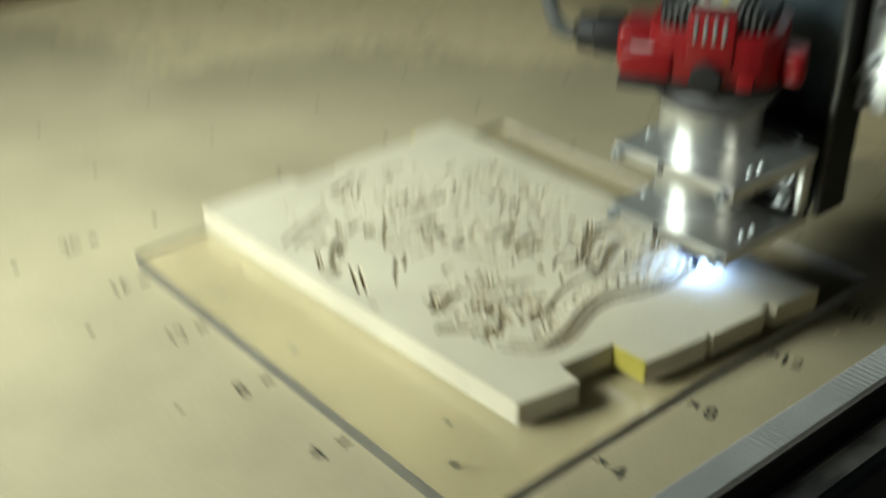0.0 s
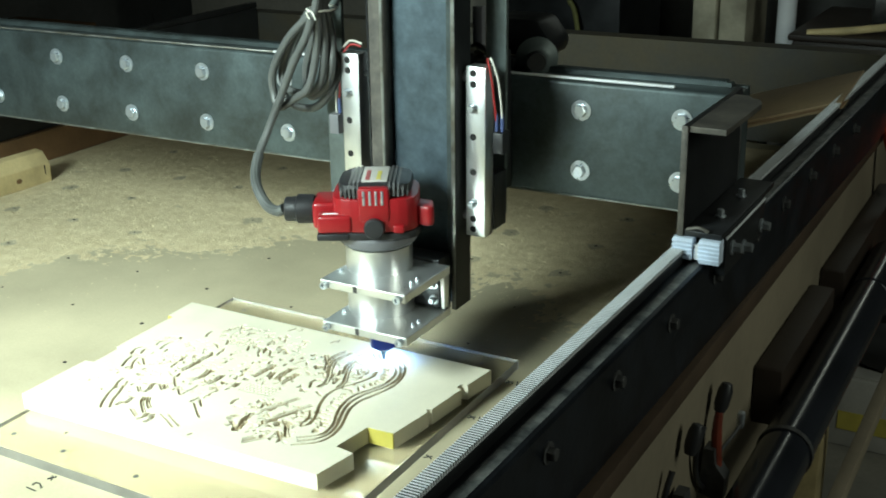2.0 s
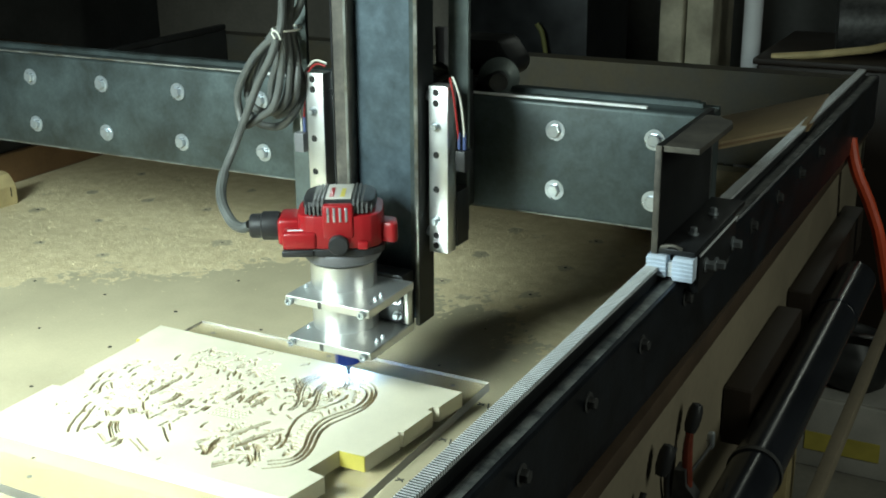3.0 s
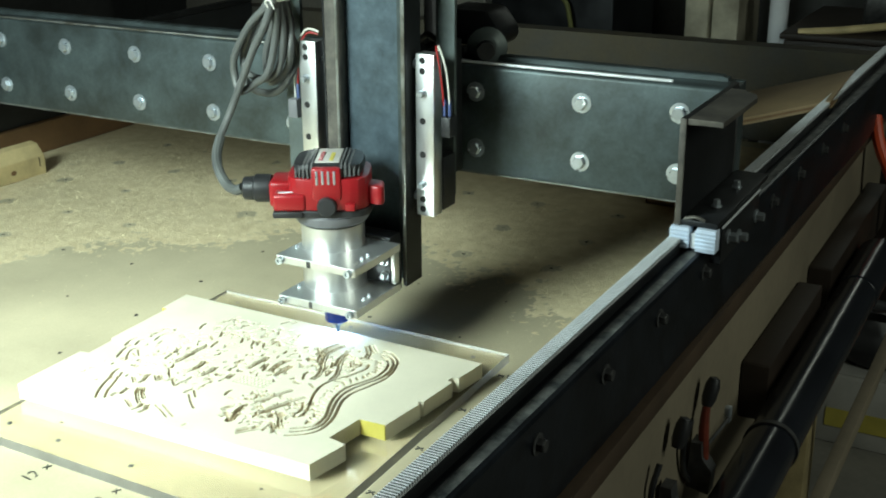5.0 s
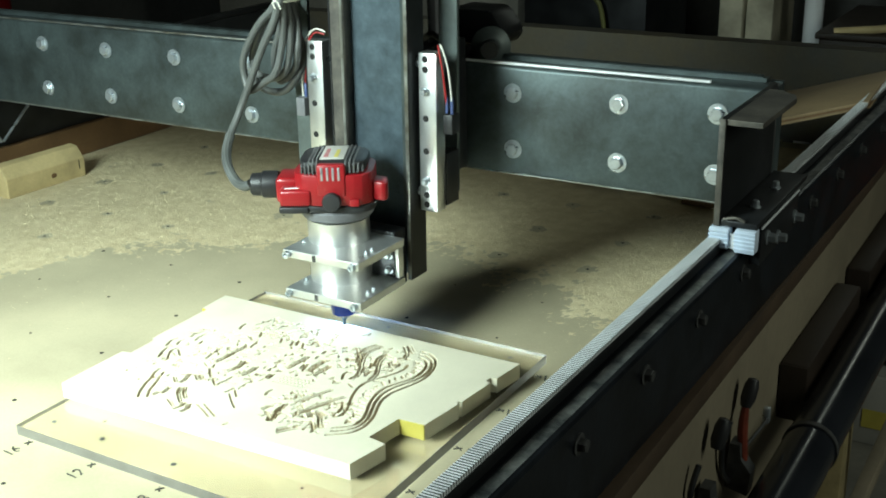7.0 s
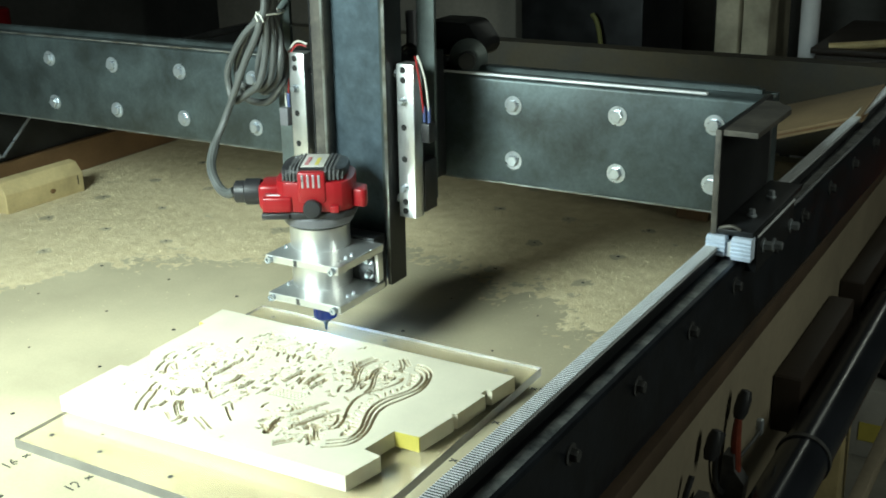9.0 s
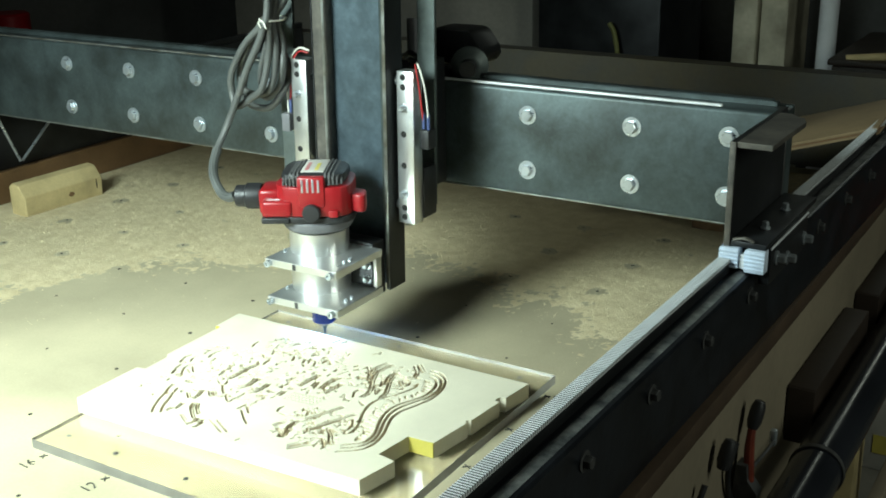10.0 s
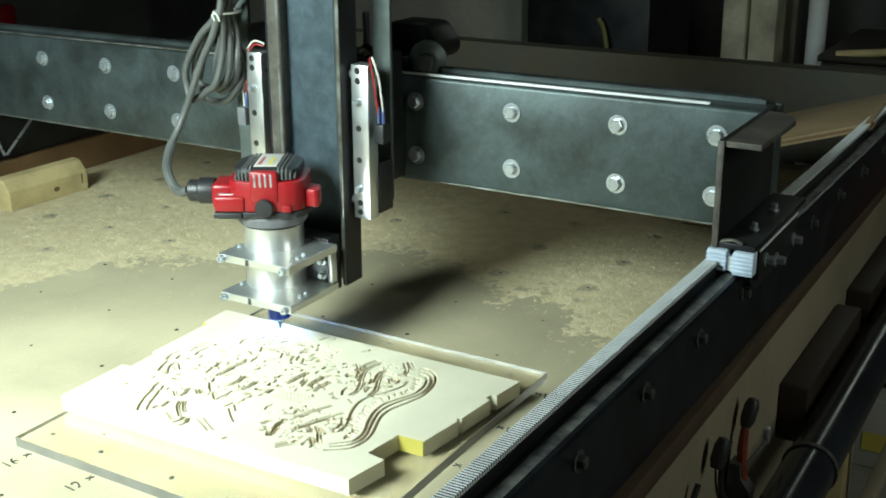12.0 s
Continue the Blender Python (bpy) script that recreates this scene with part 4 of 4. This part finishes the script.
def make_router():
    t = thing("trim_router")
    part("motor_sleeve", lathe([(0.030, 0.087), (0.040, 0.089), (0.040, 0.186), (0.036, 0.188), (0, 0.188)], 40), ALU, t, "brushed aluminium motor sleeve")
    part("collar", lathe([(0.036, 0.1885), (0.0440, 0.1895), (0.0465, 0.193), (0.0470, 0.201), (0.045, 0.2032), (0, 0.2032)], 40), GREY, t, "grey plastic collar")
    part("collet_nut", lathe([(0.0075, 0.044), (0.0112, 0.048), (0.012, 0.074), (0.0115, 0.0875), (0, 0.0875)], 6), DULL_BOLT, t, "steel collet nut lit blue")
    part("cutter", lathe([(0.0004, 0.029), (0.0020, 0.0325), (0.0022, 0.038), (0.0034, 0.040), (0.0036, 0.0445), (0, 0.0445)], 14), BLUE_STEEL, t, "thin steel cutter bit")
    yaw = pose(0, 0, 0, 0, 0, 28)

    def rounded(w, d, n=36, p=4.0):
        out = []
        for k in range(n):
            a = 2 * math.pi * k / n
            c, s = math.cos(a), math.sin(a)
            r = (abs(c) ** p + abs(s) ** p) ** (-1 / p)
            out.append((w * r * c, d * r * s))
        return out

    part("base_ring", extrude_outline(rounded(0.052, 0.045), 0.2034, 0.212, m=yaw, bevel=0.001), BLACK, t)
    part("housing", extrude_outline(rounded(0.050, 0.044), 0.2122, 0.252, m=yaw, bevel=0.002), RED, t, "red plastic router housing")
    part("shoulder", box(-0.074, -0.045, -0.024, 0.024, 0.210, 0.243, 0.005, segments=3), RED, t, "red cord shoulder").matrix_basis = yaw
    part("shoulder", box(-0.066, -0.026, -0.046, -0.018, 0.212, 0.2335, 0.004, segments=3), RED, t).matrix_basis = yaw
    part("shoulder_label", box(-0.060, -0.042, -0.0385, -0.0335, 0.2336, 0.2340), WHITE, t).matrix_basis = yaw
    part("foot", box(-0.067, -0.03, -0.047, -0.016, 0.2036, 0.2119, 0.002), BLACK, t).matrix_basis = yaw
    part("tab", extrude_outline([(0.044, -0.022), (0.062, -0.030), (0.068, -0.026), (0.066, 0.0), (0.045, 0.01)], 0.214, 0.238, bevel=0.003), RED, t).matrix_basis = yaw
    part("vent_panel", box(-0.018, 0.018, -0.0465, -0.034, 0.225, 0.2665, 0.004), RED, t).matrix_basis = yaw
    # highlights on the vent ribs, put in as pale zinc bars
    for k in range(4):
        part("lit_vent_rib", box(-0.0125 + 0.007 * k, -0.0095 + 0.007 * k, -0.0472, -0.0455, 0.246, 0.263, 0.0005), ZINC, t).matrix_basis = yaw
    part("knob", lathe([(0, 0), (0.0115, 0), (0.012, 0.002), (0.012, 0.008), (0.0105, 0.010), (0, 0.0105)], 24, m=yaw @ Matrix.Translation((0, -0.0435, 0.219)) @ TO_FRONT), BLACK, t, "black round brush cap")
    part("cap", extrude_outline(rounded(0.043, 0.039, p=4.2), 0.2522, 0.2685, m=yaw, bevel=0.006), BLACK, t, "ribbed black motor cap")
    for k in range(5):
        for side in (-1, 1):
            x = side * (0.0180 + 0.0050 * k)
            half = 0.0395 * (1 - (abs(x) / 0.044) ** 4.2) ** (1 / 4.2) + 0.0012
            low, top = 0.243 if side < 0 else 0.254, 0.2702 - 0.00040 * k * k
            arch = [(-half, low), (-half, top - 0.006), (-half + 0.006, top), (half - 0.006, top), (half, top - 0.006), (half, low)]
            part("cap_rib", extrude_outline(arch, -0.0012, 0.0012, m=yaw @ Matrix(((0, 0, 1, x), (1, 0, 0, 0), (0, 1, 0, 0), (0, 0, 0, 1)))), CAP_GREY, t, "", False)
    part("lug", box(0.022, 0.034, -0.0475, -0.040, 0.2125, 0.2215, 0.0015), RED, t).matrix_basis = yaw
    part("label_plate", box(-0.015, 0.015, -0.030, 0.030, 0.2687, 0.2702, 0.0006), CARD, t, "worn cream label").matrix_basis = yaw
    part("label_stripe", box(-0.011, -0.006, -0.024, 0.014, 0.2703, 0.2706), RED, t).matrix_basis = yaw
    part("label_stripe", box(0.002, 0.007, -0.024, 0.010, 0.2703, 0.2706), YELLOW, t).matrix_basis = yaw
    gl = part("cord_gland", lathe([(0, 0), (0.0165, 0), (0.0175, 0.004), (0.0175, 0.02), (0.015, 0.022), (0.0145, 0.034), (0.012, 0.036), (0, 0.036)], 18, m=yaw @ Matrix.Translation((-0.0735, 0, 0.2285)) @ pose(0, 0, 0, 0, -90)), BLACK, t, "dark grey cord gland")
    led = lathe([(0, 0), (0.0017, 0.0003), (0.0018, 0.0012), (0, 0.0012)], 12)
    me = mesh("led", led, LED)
    # added shield; its blue emission imitates LED light reflected by the nut
    shield = lathe([(0.0152, 0.0505), (0.0160, 0.0505), (0.0163, 0.0860), (0.0152, 0.0865), (0.0152, 0.0505)], 28)
    bmesh.ops.delete(shield, geom=[f for f in shield.faces if len(f.verts) > 4], context="FACES_ONLY")
    part("nut_glow_shield", shield, NUT_GLOW, t, "added dark blue shield glowing like the nut under LED light")
    for a in (-60, 60, 180):
        ob = new("led", me)
        ob.parent = t
        ob.location = (0.0132 * math.cos(radians(a)), 0.0132 * math.sin(radians(a)), 0.0514)
    return tagged(t, "red and black trim router with aluminium sleeve", "router")


router = make_router()


def make_cable():
    t = thing("power_cable")
    run = [yawed(-0.108, 0, 0.2285), (-0.106, -0.051, 0.224), (-0.126, -0.044, 0.226), (-0.149, -0.031, 0.240), (-0.167, -0.011, 0.253), (-0.177, 0.010, 0.269), (-0.175, 0.029, 0.295),
           (-0.160, 0.037, 0.333), (-0.136, 0.038, 0.380), (-0.107, 0.040, 0.432), (-0.096, 0.045, 0.50), (-0.092, 0.05, 0.8)]
    part("cord", tube(run, 0.0050), RUBBER, t)
    part("strain_relief", tube(run[:6], 0.0066, steps=10), RUBBER, t, "thicker grey strain relief")
    loops = (([(-0.105, 0.445), (-0.146, 0.413), (-0.174, 0.371), (-0.179, 0.343), (-0.168, 0.323), (-0.147, 0.335), (-0.120, 0.353), (-0.110, 0.398), (-0.100, 0.45)], 0.050),
             ([(-0.124, 0.443), (-0.150, 0.405), (-0.172, 0.367), (-0.162, 0.345), (-0.136, 0.340), (-0.113, 0.355), (-0.104, 0.395), (-0.106, 0.444)], 0.061),
             ([(-0.124, 0.441), (-0.108, 0.405), (-0.102, 0.370), (-0.115, 0.336), (-0.147, 0.315), (-0.178, 0.322), (-0.187, 0.348), (-0.155, 0.41), (-0.118, 0.45)], 0.083),
             ([(-0.109, 0.445), (-0.126, 0.408), (-0.143, 0.366), (-0.134, 0.335), (-0.112, 0.350), (-0.099, 0.380), (-0.102, 0.417), (-0.106, 0.45)], 0.072))
    for k, (pts, dy) in enumerate(loops):
        pts = [(x, dy + 0.004 * math.sin(3 * i + k), z) for i, (x, z) in enumerate(pts)]
        part("loop", tube(pts, 0.0050), RUBBER, t)
        part("strand", tube([pts[-1], (-0.098 + 0.006 * k, dy, 0.52), (-0.094 + 0.006 * k, dy, 0.8)], 0.0050), RUBBER, t)
    part("twine_tie", tube([(-0.114, 0.047, 0.448), (-0.106, 0.040, 0.447), (-0.096, 0.045, 0.446), (-0.093, 0.066, 0.445), (-0.099, 0.084, 0.446), (-0.112, 0.078, 0.448)], 0.0014, closed=True), WIRE_WHITE, t, "pale twine tie")
    for end in ((-0.096, 0.036, 0.437), (-0.103, 0.034, 0.438)):
        part("twine_end", tube([(-0.104, 0.037, 0.447), (end[0] - 0.004, end[1], 0.445), end], 0.0011, sides=6), WIRE_WHITE, t)
    return tagged(t, "grey rubber power cord hanging in tied loops", "cable")


def yawed(x, y, z, a=28):
    c, s = math.cos(radians(a)), math.sin(radians(a))
    return (x * c - y * s, x * s + y * c, z)


cable = make_cable()


# ---- beside the table ----
def make_pipe():
    t = thing("black_pipe")
    part("pipe", lathe([(0.031, -0.4), (0.031, 1.03), (0.033, 1.031), (0.033, 1.22), (0.029, 1.221), (0.029, 1.10)], 32, m=Matrix(((1, 0, 0, 0.355), (0, 0, 1, 0), (0, 1, 0, -0.055), (0, 0, 0, 1)))), PIPE, t)
    part("hose_clamp", lathe([(0.0318, 0), (0.0318, 0.008), (0.0332, 0.008), (0.0332, 0)], 32, m=Matrix(((1, 0, 0, 0.355), (0, 0, 1, 0.50), (0, 1, 0, -0.055), (0, 0, 0, 1)))), DULL_BOLT, t)
    part("bracket", box(0.2875, 0.355, 0.30, 0.32, -0.1, -0.088), DARK_STEEL, t)
    return tagged(t, "glossy black plastic dust pipe along the table side", "pipe")


make_pipe()


def make_pillar():
    ob = part("pillar", box(-0.667, -0.580, 3.3, 3.6, -0.85, 2.6, 0.010), PLASTER)
    tagged(part("pillar", box(-0.572, -0.475, 3.31, 3.6, -0.85, 2.6, 0.010), PLASTER), "chipped pale plastered pillar", "pillar", kind="structure")
    return tagged(ob, "chipped pale concrete pillar", "pillar", kind="structure")


make_pillar()
tagged(part("wall_pipe", lathe([(0.032, -0.85), (0.032, 2.6)], 24, m=pose(-0.333, 3.3, 0)), WHITE), "pale grey vertical pipe beside the pillar", "pipe")


# ---- numbers written on the spoilboard ----
def make_writing():
    t = thing("table_markings")

    def word(text, x, y, turn, size=0.021):
        curve = bpy.data.curves.new("number", "FONT")
        curve.body, curve.size, curve.extrude, curve.align_x, curve.align_y = text, size, 0.0001, "CENTER", "CENTER"
        tmp = bpy.data.objects.new("tmp", curve)
        me = bpy.data.meshes.new_from_object(tmp)
        bpy.data.objects.remove(tmp)
        me.materials.clear()
        me.materials.append(INK)
        ob = new("number", me)
        ob.parent = t
        ob.matrix_basis = pose(x, y, 0.0007, 0, 0, turn) @ pose(0, 0, 0) @ Matrix.Shear("XY", 4, (0.15, 0))

    def stroke(x, y, dx, dy):
        part("tick", tube([(x, y, 0.0004), (x + dx / 2, y + dy / 2 + 0.0005, 0.0005), (x + dx, y + dy, 0.0004)], 0.0009, sides=5, steps=3), INK, t)

    for k, text in enumerate(("0", "4", "8", "12", "16", "20")):
        x = -0.1016 * k
        if k:
            word(text, x - 0.001, -0.026, 90)
        stroke(x - 0.003, -0.008, 0.006, 0.008)
        stroke(x + 0.003, -0.008, -0.006, 0.007)
    for k, text in enumerate(("0", "4", "8", "12", "16")):
        y = 0.018 + 0.1005 * k
        word(text, 0.050, y, 20)
        stroke(0.030, y - 0.003, 0.008, 0.006)
        stroke(0.030, y + 0.003, 0.009, -0.005)
    return tagged(t, "hand-written black ruler numbers on the spoilboard", "markings")


make_writing()


# ---- sawdust ----
def dust_edge(x):
    edge_x = (-1.30, -0.86, -0.81, -0.70, -0.595, -0.46, -0.344, -0.224, -0.044, 0.06, 0.15, 0.25)
    edge_y = (0.20, 0.30, 0.49, 0.574, 0.654, 0.77, 0.776, 0.752, 0.666, 0.588, 0.50, 0.42)
    return np.interp(x, edge_x, edge_y)


def make_sawdust():
    step = 0.0045
    xs, ys = np.arange(X_LEFT + 0.004, RAIL_IN - 0.004, step), np.arange(0.15, 1.62, step)
    gx, gy = np.meshgrid(xs, ys)
    h = np.zeros_like(gx)
    for j in range(gx.shape[0]):
        for i in range(gx.shape[1]):
            p = Vector((gx[j, i], gy[j, i], 0.3))
            h[j, i] = 0.0009 * noise.noise(p * 9) + 0.0006 * noise.noise(p * 30) + 0.0007 * noise.noise(p * 80) + 0.0008 * noise.noise(p * 190)
    h += np.clip((gy - dust_edge(gx)) * 0.010, -0.0035, 0.0010)
    for x, y in HOLES:
        h -= 0.0022 * np.exp(-((gx - x) ** 2 + (gy - y) ** 2) / 0.013 ** 2)
    h[:, 0] = h[:, -1] = h[0] = h[-1] = -0.002
    ny, nx = gx.shape
    q = np.arange(ny * nx).reshape(ny, nx)
    faces = np.stack([q[:-1, :-1], q[:-1, 1:], q[1:, 1:], q[1:, :-1]], -1).reshape(-1, 4)
    keep = h.ravel()[faces].max(1) > 0
    me = bpy.data.meshes.new("sawdust_layer")
    me.from_pydata(np.stack([gx, gy, h], -1).reshape(-1, 3).tolist(), [], faces[keep].tolist())
    me.materials.append(DUST)
    me.polygons.foreach_set("use_smooth", [True] * len(me.polygons))
    tagged(new("sawdust_layer", me), "thin layer of pale sawdust on the spoilboard", "sawdust", kind="stuff")
    rng = np.random.default_rng(3)
    verts, faces = [], []
    for k in range(42000):
        x, y = rng.uniform(X_LEFT + 0.01, RAIL_IN - 0.01), rng.uniform(-0.3, 1.6)
        over = y - dust_edge(x)
        p = 0.9 if over > 0.02 else 0.55 * math.exp(min(over, 0) / 0.035) + 0.012
        if x < -0.6 and y > 0.05:
            p = max(p, 0.06)
        if 0.06 < x and y > 0.0:
            p = max(p, 0.10)
        if rng.random() > p or (-0.44 < x < 0.03 and 0.0 < y < 0.46):
            continue
        s = rng.uniform(0.0004, 0.0012) * (2.0 if rng.random() < 0.07 else 1)
        b = len(verts)
        a = rng.uniform(0, 6.3)
        z = 0.0012 if over > 0 else 0.0002
        for da, r, dz in ((0, 1.6, 0), (2.1, 0.8, 0), (4.2, 0.9, 0), (1, 0.3, 0.9)):
            verts.append((x + r * s * math.cos(a + da), y + r * s * math.sin(a + da), z + dz * s))
        faces += [(b, b + 1, b + 3), (b + 1, b + 2, b + 3), (b + 2, b, b + 3)]
    me = bpy.data.meshes.new("wood_chips")
    me.from_pydata(verts, [], faces)
    me.materials.append(DUST)
    tagged(new("wood_chips", me), "scattered wood chips left by the cutter", "wood chips", kind="stuff")


make_sawdust()


# ---- beside and behind the machine ----
def make_plank():
    ob = thing("plywood_offcut", Matrix.Translation((0.272, 1.10, 0.2335)) @ pose(0, 0, 0, 0, -17, 3))
    for k, mat in enumerate((DULL_PLY, BROWN_WOOD, DULL_PLY)):
        part("ply_layer", box(-0.34, 0.0, 0, 0.26, -0.012 + 0.004 * k, -0.0083 + 0.004 * k, 0.0004), mat, ob)
    prop = part("wood_offcut", box(-0.04, 0.02, 1.15, 1.30, 0.0022, 0.128, 0.003), BROWN_WOOD, None, "", False)
    tagged(prop, "brown wood offcut under a loose plywood sheet", "wood block")
    return tagged(ob, "loose plywood offcut leaning on the rail", "plywood sheet")


make_plank()


def make_cleats():
    for y0, y1 in ((0.62, 0.93), (1.0, 1.5)):
        t = thing("side_cleat")
        part("cleat", box(RAIL_OUT - 0.003, 0.321, y0, y1, -0.088, -0.008, 0.003), DARK_WOOD, t)
        part("end_cap", box(RAIL_OUT - 0.002, 0.3205, y0 - 0.003, y0 - 0.0003, -0.087, -0.009, 0.001), DARK_WOOD, t)
        tagged(t, "dark brown wooden cleat on the table side", "wood cleat", "cleats")


make_cleats()


def make_clamp(y, red):
    t = thing("hanging_clamp", pose(RAIL_OUT - 0.003, y, 0.0))
    part("knob", lathe([(0, -0.006), (0.006, -0.005), (0.0085, 0.004), (0.0085, 0.02), (0.006, 0.028), (0, 0.03)], 16, m=pose(0.014, 0.012, 0.032, -18, 8)), BLACK, t, "black plastic knob")
    part("jaw", extrude_outline([(0.001, -0.07), (0.028, -0.075), (0.030, -0.045), (0.018, -0.03), (0.016, -0.012), (0.004, -0.012)], -0.010, 0.010, m=pose(0, 0, 0, 90)), DULL_BOLT, t, "", False)
    part("arm", tube([(0.006, 0, -0.07), (0.004, -0.03, -0.04), (0.006, -0.045, 0.0), (0.010, -0.035, 0.03)], 0.0034), BLACK, t)
    if red:
        part("handle", tube([(0.014, 0.008, 0.028), (0.014, 0.004, 0.0), (0.018, 0.0, -0.035)], 0.006, radii=[0.0045, 0.0062, 0.0052]), CLAMP_RED, t, "dull red clamp handle")
        part("screw", tube([(0.018, 0.0, -0.02), (0.024, 0.045, -0.014), (0.026, 0.07, -0.010)], 0.0022), DULL_BOLT, t)
        part("wing", box(0.020, 0.028, 0.062, 0.072, -0.018, 0.002, 0.002), ZINC, t)
    return tagged(t, "hanging clamp with a dull red handle" if red else "black hanging clamp on the table side", "clamp")


make_clamp(0.405, True)
make_clamp(0.30, False)
tagged(part("hose", tube([(0.295, 1.42, 0.14), (0.312, 1.40, 0.09), (0.345, 1.40, 0.02), (0.372, 1.40, -0.06), (0.42, 1.42, -0.3), (0.50, 1.45, -0.84)], 0.011), ORANGE), "bright orange air hose hanging beside the table", "hose")
tagged(part("batten", box(0.402, 0.418, -0.3, 1.5, -0.150, -0.125, 0.001), SIDE_PLY), "thin pale wood batten under the pipe", "batten")
for y in (0.2, 1.2):
    tagged(part("batten_bracket", box(0.2875, 0.420, y, y + 0.02, -0.166, -0.151, 0.001), DARK_STEEL), "dark steel bracket under the batten", "bracket", "brackets")


def make_boxes():
    t = thing("carton")
    part("body", box(0.12, 0.40, 1.98, 2.25, -0.849, -0.66, 0.004), CARD, t)
    part("label", box(0.18, 0.36, 1.977, 1.979, -0.80, -0.75), YELLOW, t, "yellow printed label")
    part("flap", box(0.12, 0.40, 1.99, 2.12, -0.659, -0.655), CARD, t)
    tagged(t, "pale carton with a yellow label on the floor", "carton")
    bag = bmesh.new()
    bmesh.ops.create_icosphere(bag, subdivisions=3, radius=0.1)
    for v in bag.verts:
        v.co *= 1 + 0.25 * noise.noise(v.co * 14)
        v.co.z = max(v.co.z, -0.06)
        v.co.x *= 1.2
    tagged(part("tool_bag", bag, BLACK), "limp black tool bag on the carton", "bag").location = (0.24, 2.12, -0.594)


make_boxes()


def clutter(name, x0, x1, y0, y1, z0, z1, mat, label, category):
    t = thing(name)
    part("body", box(x0, x1, y0, y1, z0, z1, 0.01), mat, t)
    part("top_edge", box(x0 - 0.01, x1 + 0.01, y0 - 0.01, y1 + 0.01, z1 + 0.001, z1 + 0.02, 0.004), mat, t)
    return tagged(t, label, category)


clutter("cabinet", -1.42, -0.92, 3.25, 3.7, -0.85, 0.9, DARK_STEEL, "dark steel cabinet against the back wall", "cabinet")
clutter("work_bench", -0.22, 0.9, 2.9, 3.5, -0.85, 0.0, DARK_WOOD, "dark wooden bench against the back wall", "bench")
clutter("panel_stack", -3.1, -1.52, 3.4, 3.6, -0.85, 0.7, CONCRETE, "grey panels leaning by the back wall", "panels")
clutter("shelf_unit", -4.28, -3.75, 2.6, 3.4, -0.85, -0.25, BROWN_WOOD, "brown wooden shelf in the dark corner", "shelf")
tagged(part("red_tin", lathe([(0, -0.228), (0.1, -0.228), (0.1, -0.06), (0.09, -0.05), (0, -0.05)], 20, m=pose(-4.1, 2.9, 0)), RED), "dull red tin on the shelf", "tin")
tagged(part("yellow_green_rod", tube([(-1.0, 3.2, -0.84), (-1.06, 3.2, -0.1), (-1.1, 3.2, 0.04)], 0.009), DULL_GREEN), "yellow-green rod leaning on the cabinet", "rod")
tagged(part("duct", lathe([(0, 0), (0.09, 0), (0.09, 0.9), (0, 0.9)], 24, m=pose(-0.02, 3.1, 0.112, 0, 90, 12)), DULL_BOLT), "grey metal duct across the back corner", "duct")


tagged(part("stick", tube([(-0.18, 2.92, 0.021), (0.1, 3.0, 0.05), (0.3, 3.3, 0.085)], 0.012, steps=2), PINE), "pale wooden stick lying on the bench", "stick")


# ---- what moves ----
def motions():
    gy = [(0, -0.036), (0.5, -0.027), (1, -0.021), (1.5, -0.021), (2, -0.017), (2.5, -0.009), (3, -0.003), (5, 0.010), (5.5, 0.017), (6, 0.0215), (6.5, 0.0195), (7, 0.0105),
          (9, 0.028), (9.5, 0.0225), (10, 0.0205), (10.5, 0.0155), (11, 0.0135), (11.5, 0.007), (12, 0.0)]
    sx = [(0, -0.062), (0.5, -0.073), (1, -0.084), (1.5, -0.097), (2, -0.107), (2.5, -0.115), (3, -0.125), (5, -0.183), (5.5, -0.195), (6, -0.210), (6.5, -0.223), (7, -0.234),
          (9, -0.271), (9.5, -0.282), (10, -0.294), (10.5, -0.305), (11, -0.316), (11.5, -0.3255), (12, -0.335)]
    walk(gantry, [(t, pose(0, y, 0)) for t, y in gy])
    for ob, dx in ((carriage, 0.0), (router, 0.001), (cable, -0.002)):
        walk(ob, [(t, pose(x + dx, 0.37 + y, 0)) for (t, x), (_, y) in zip(sx, gy)])


motions()
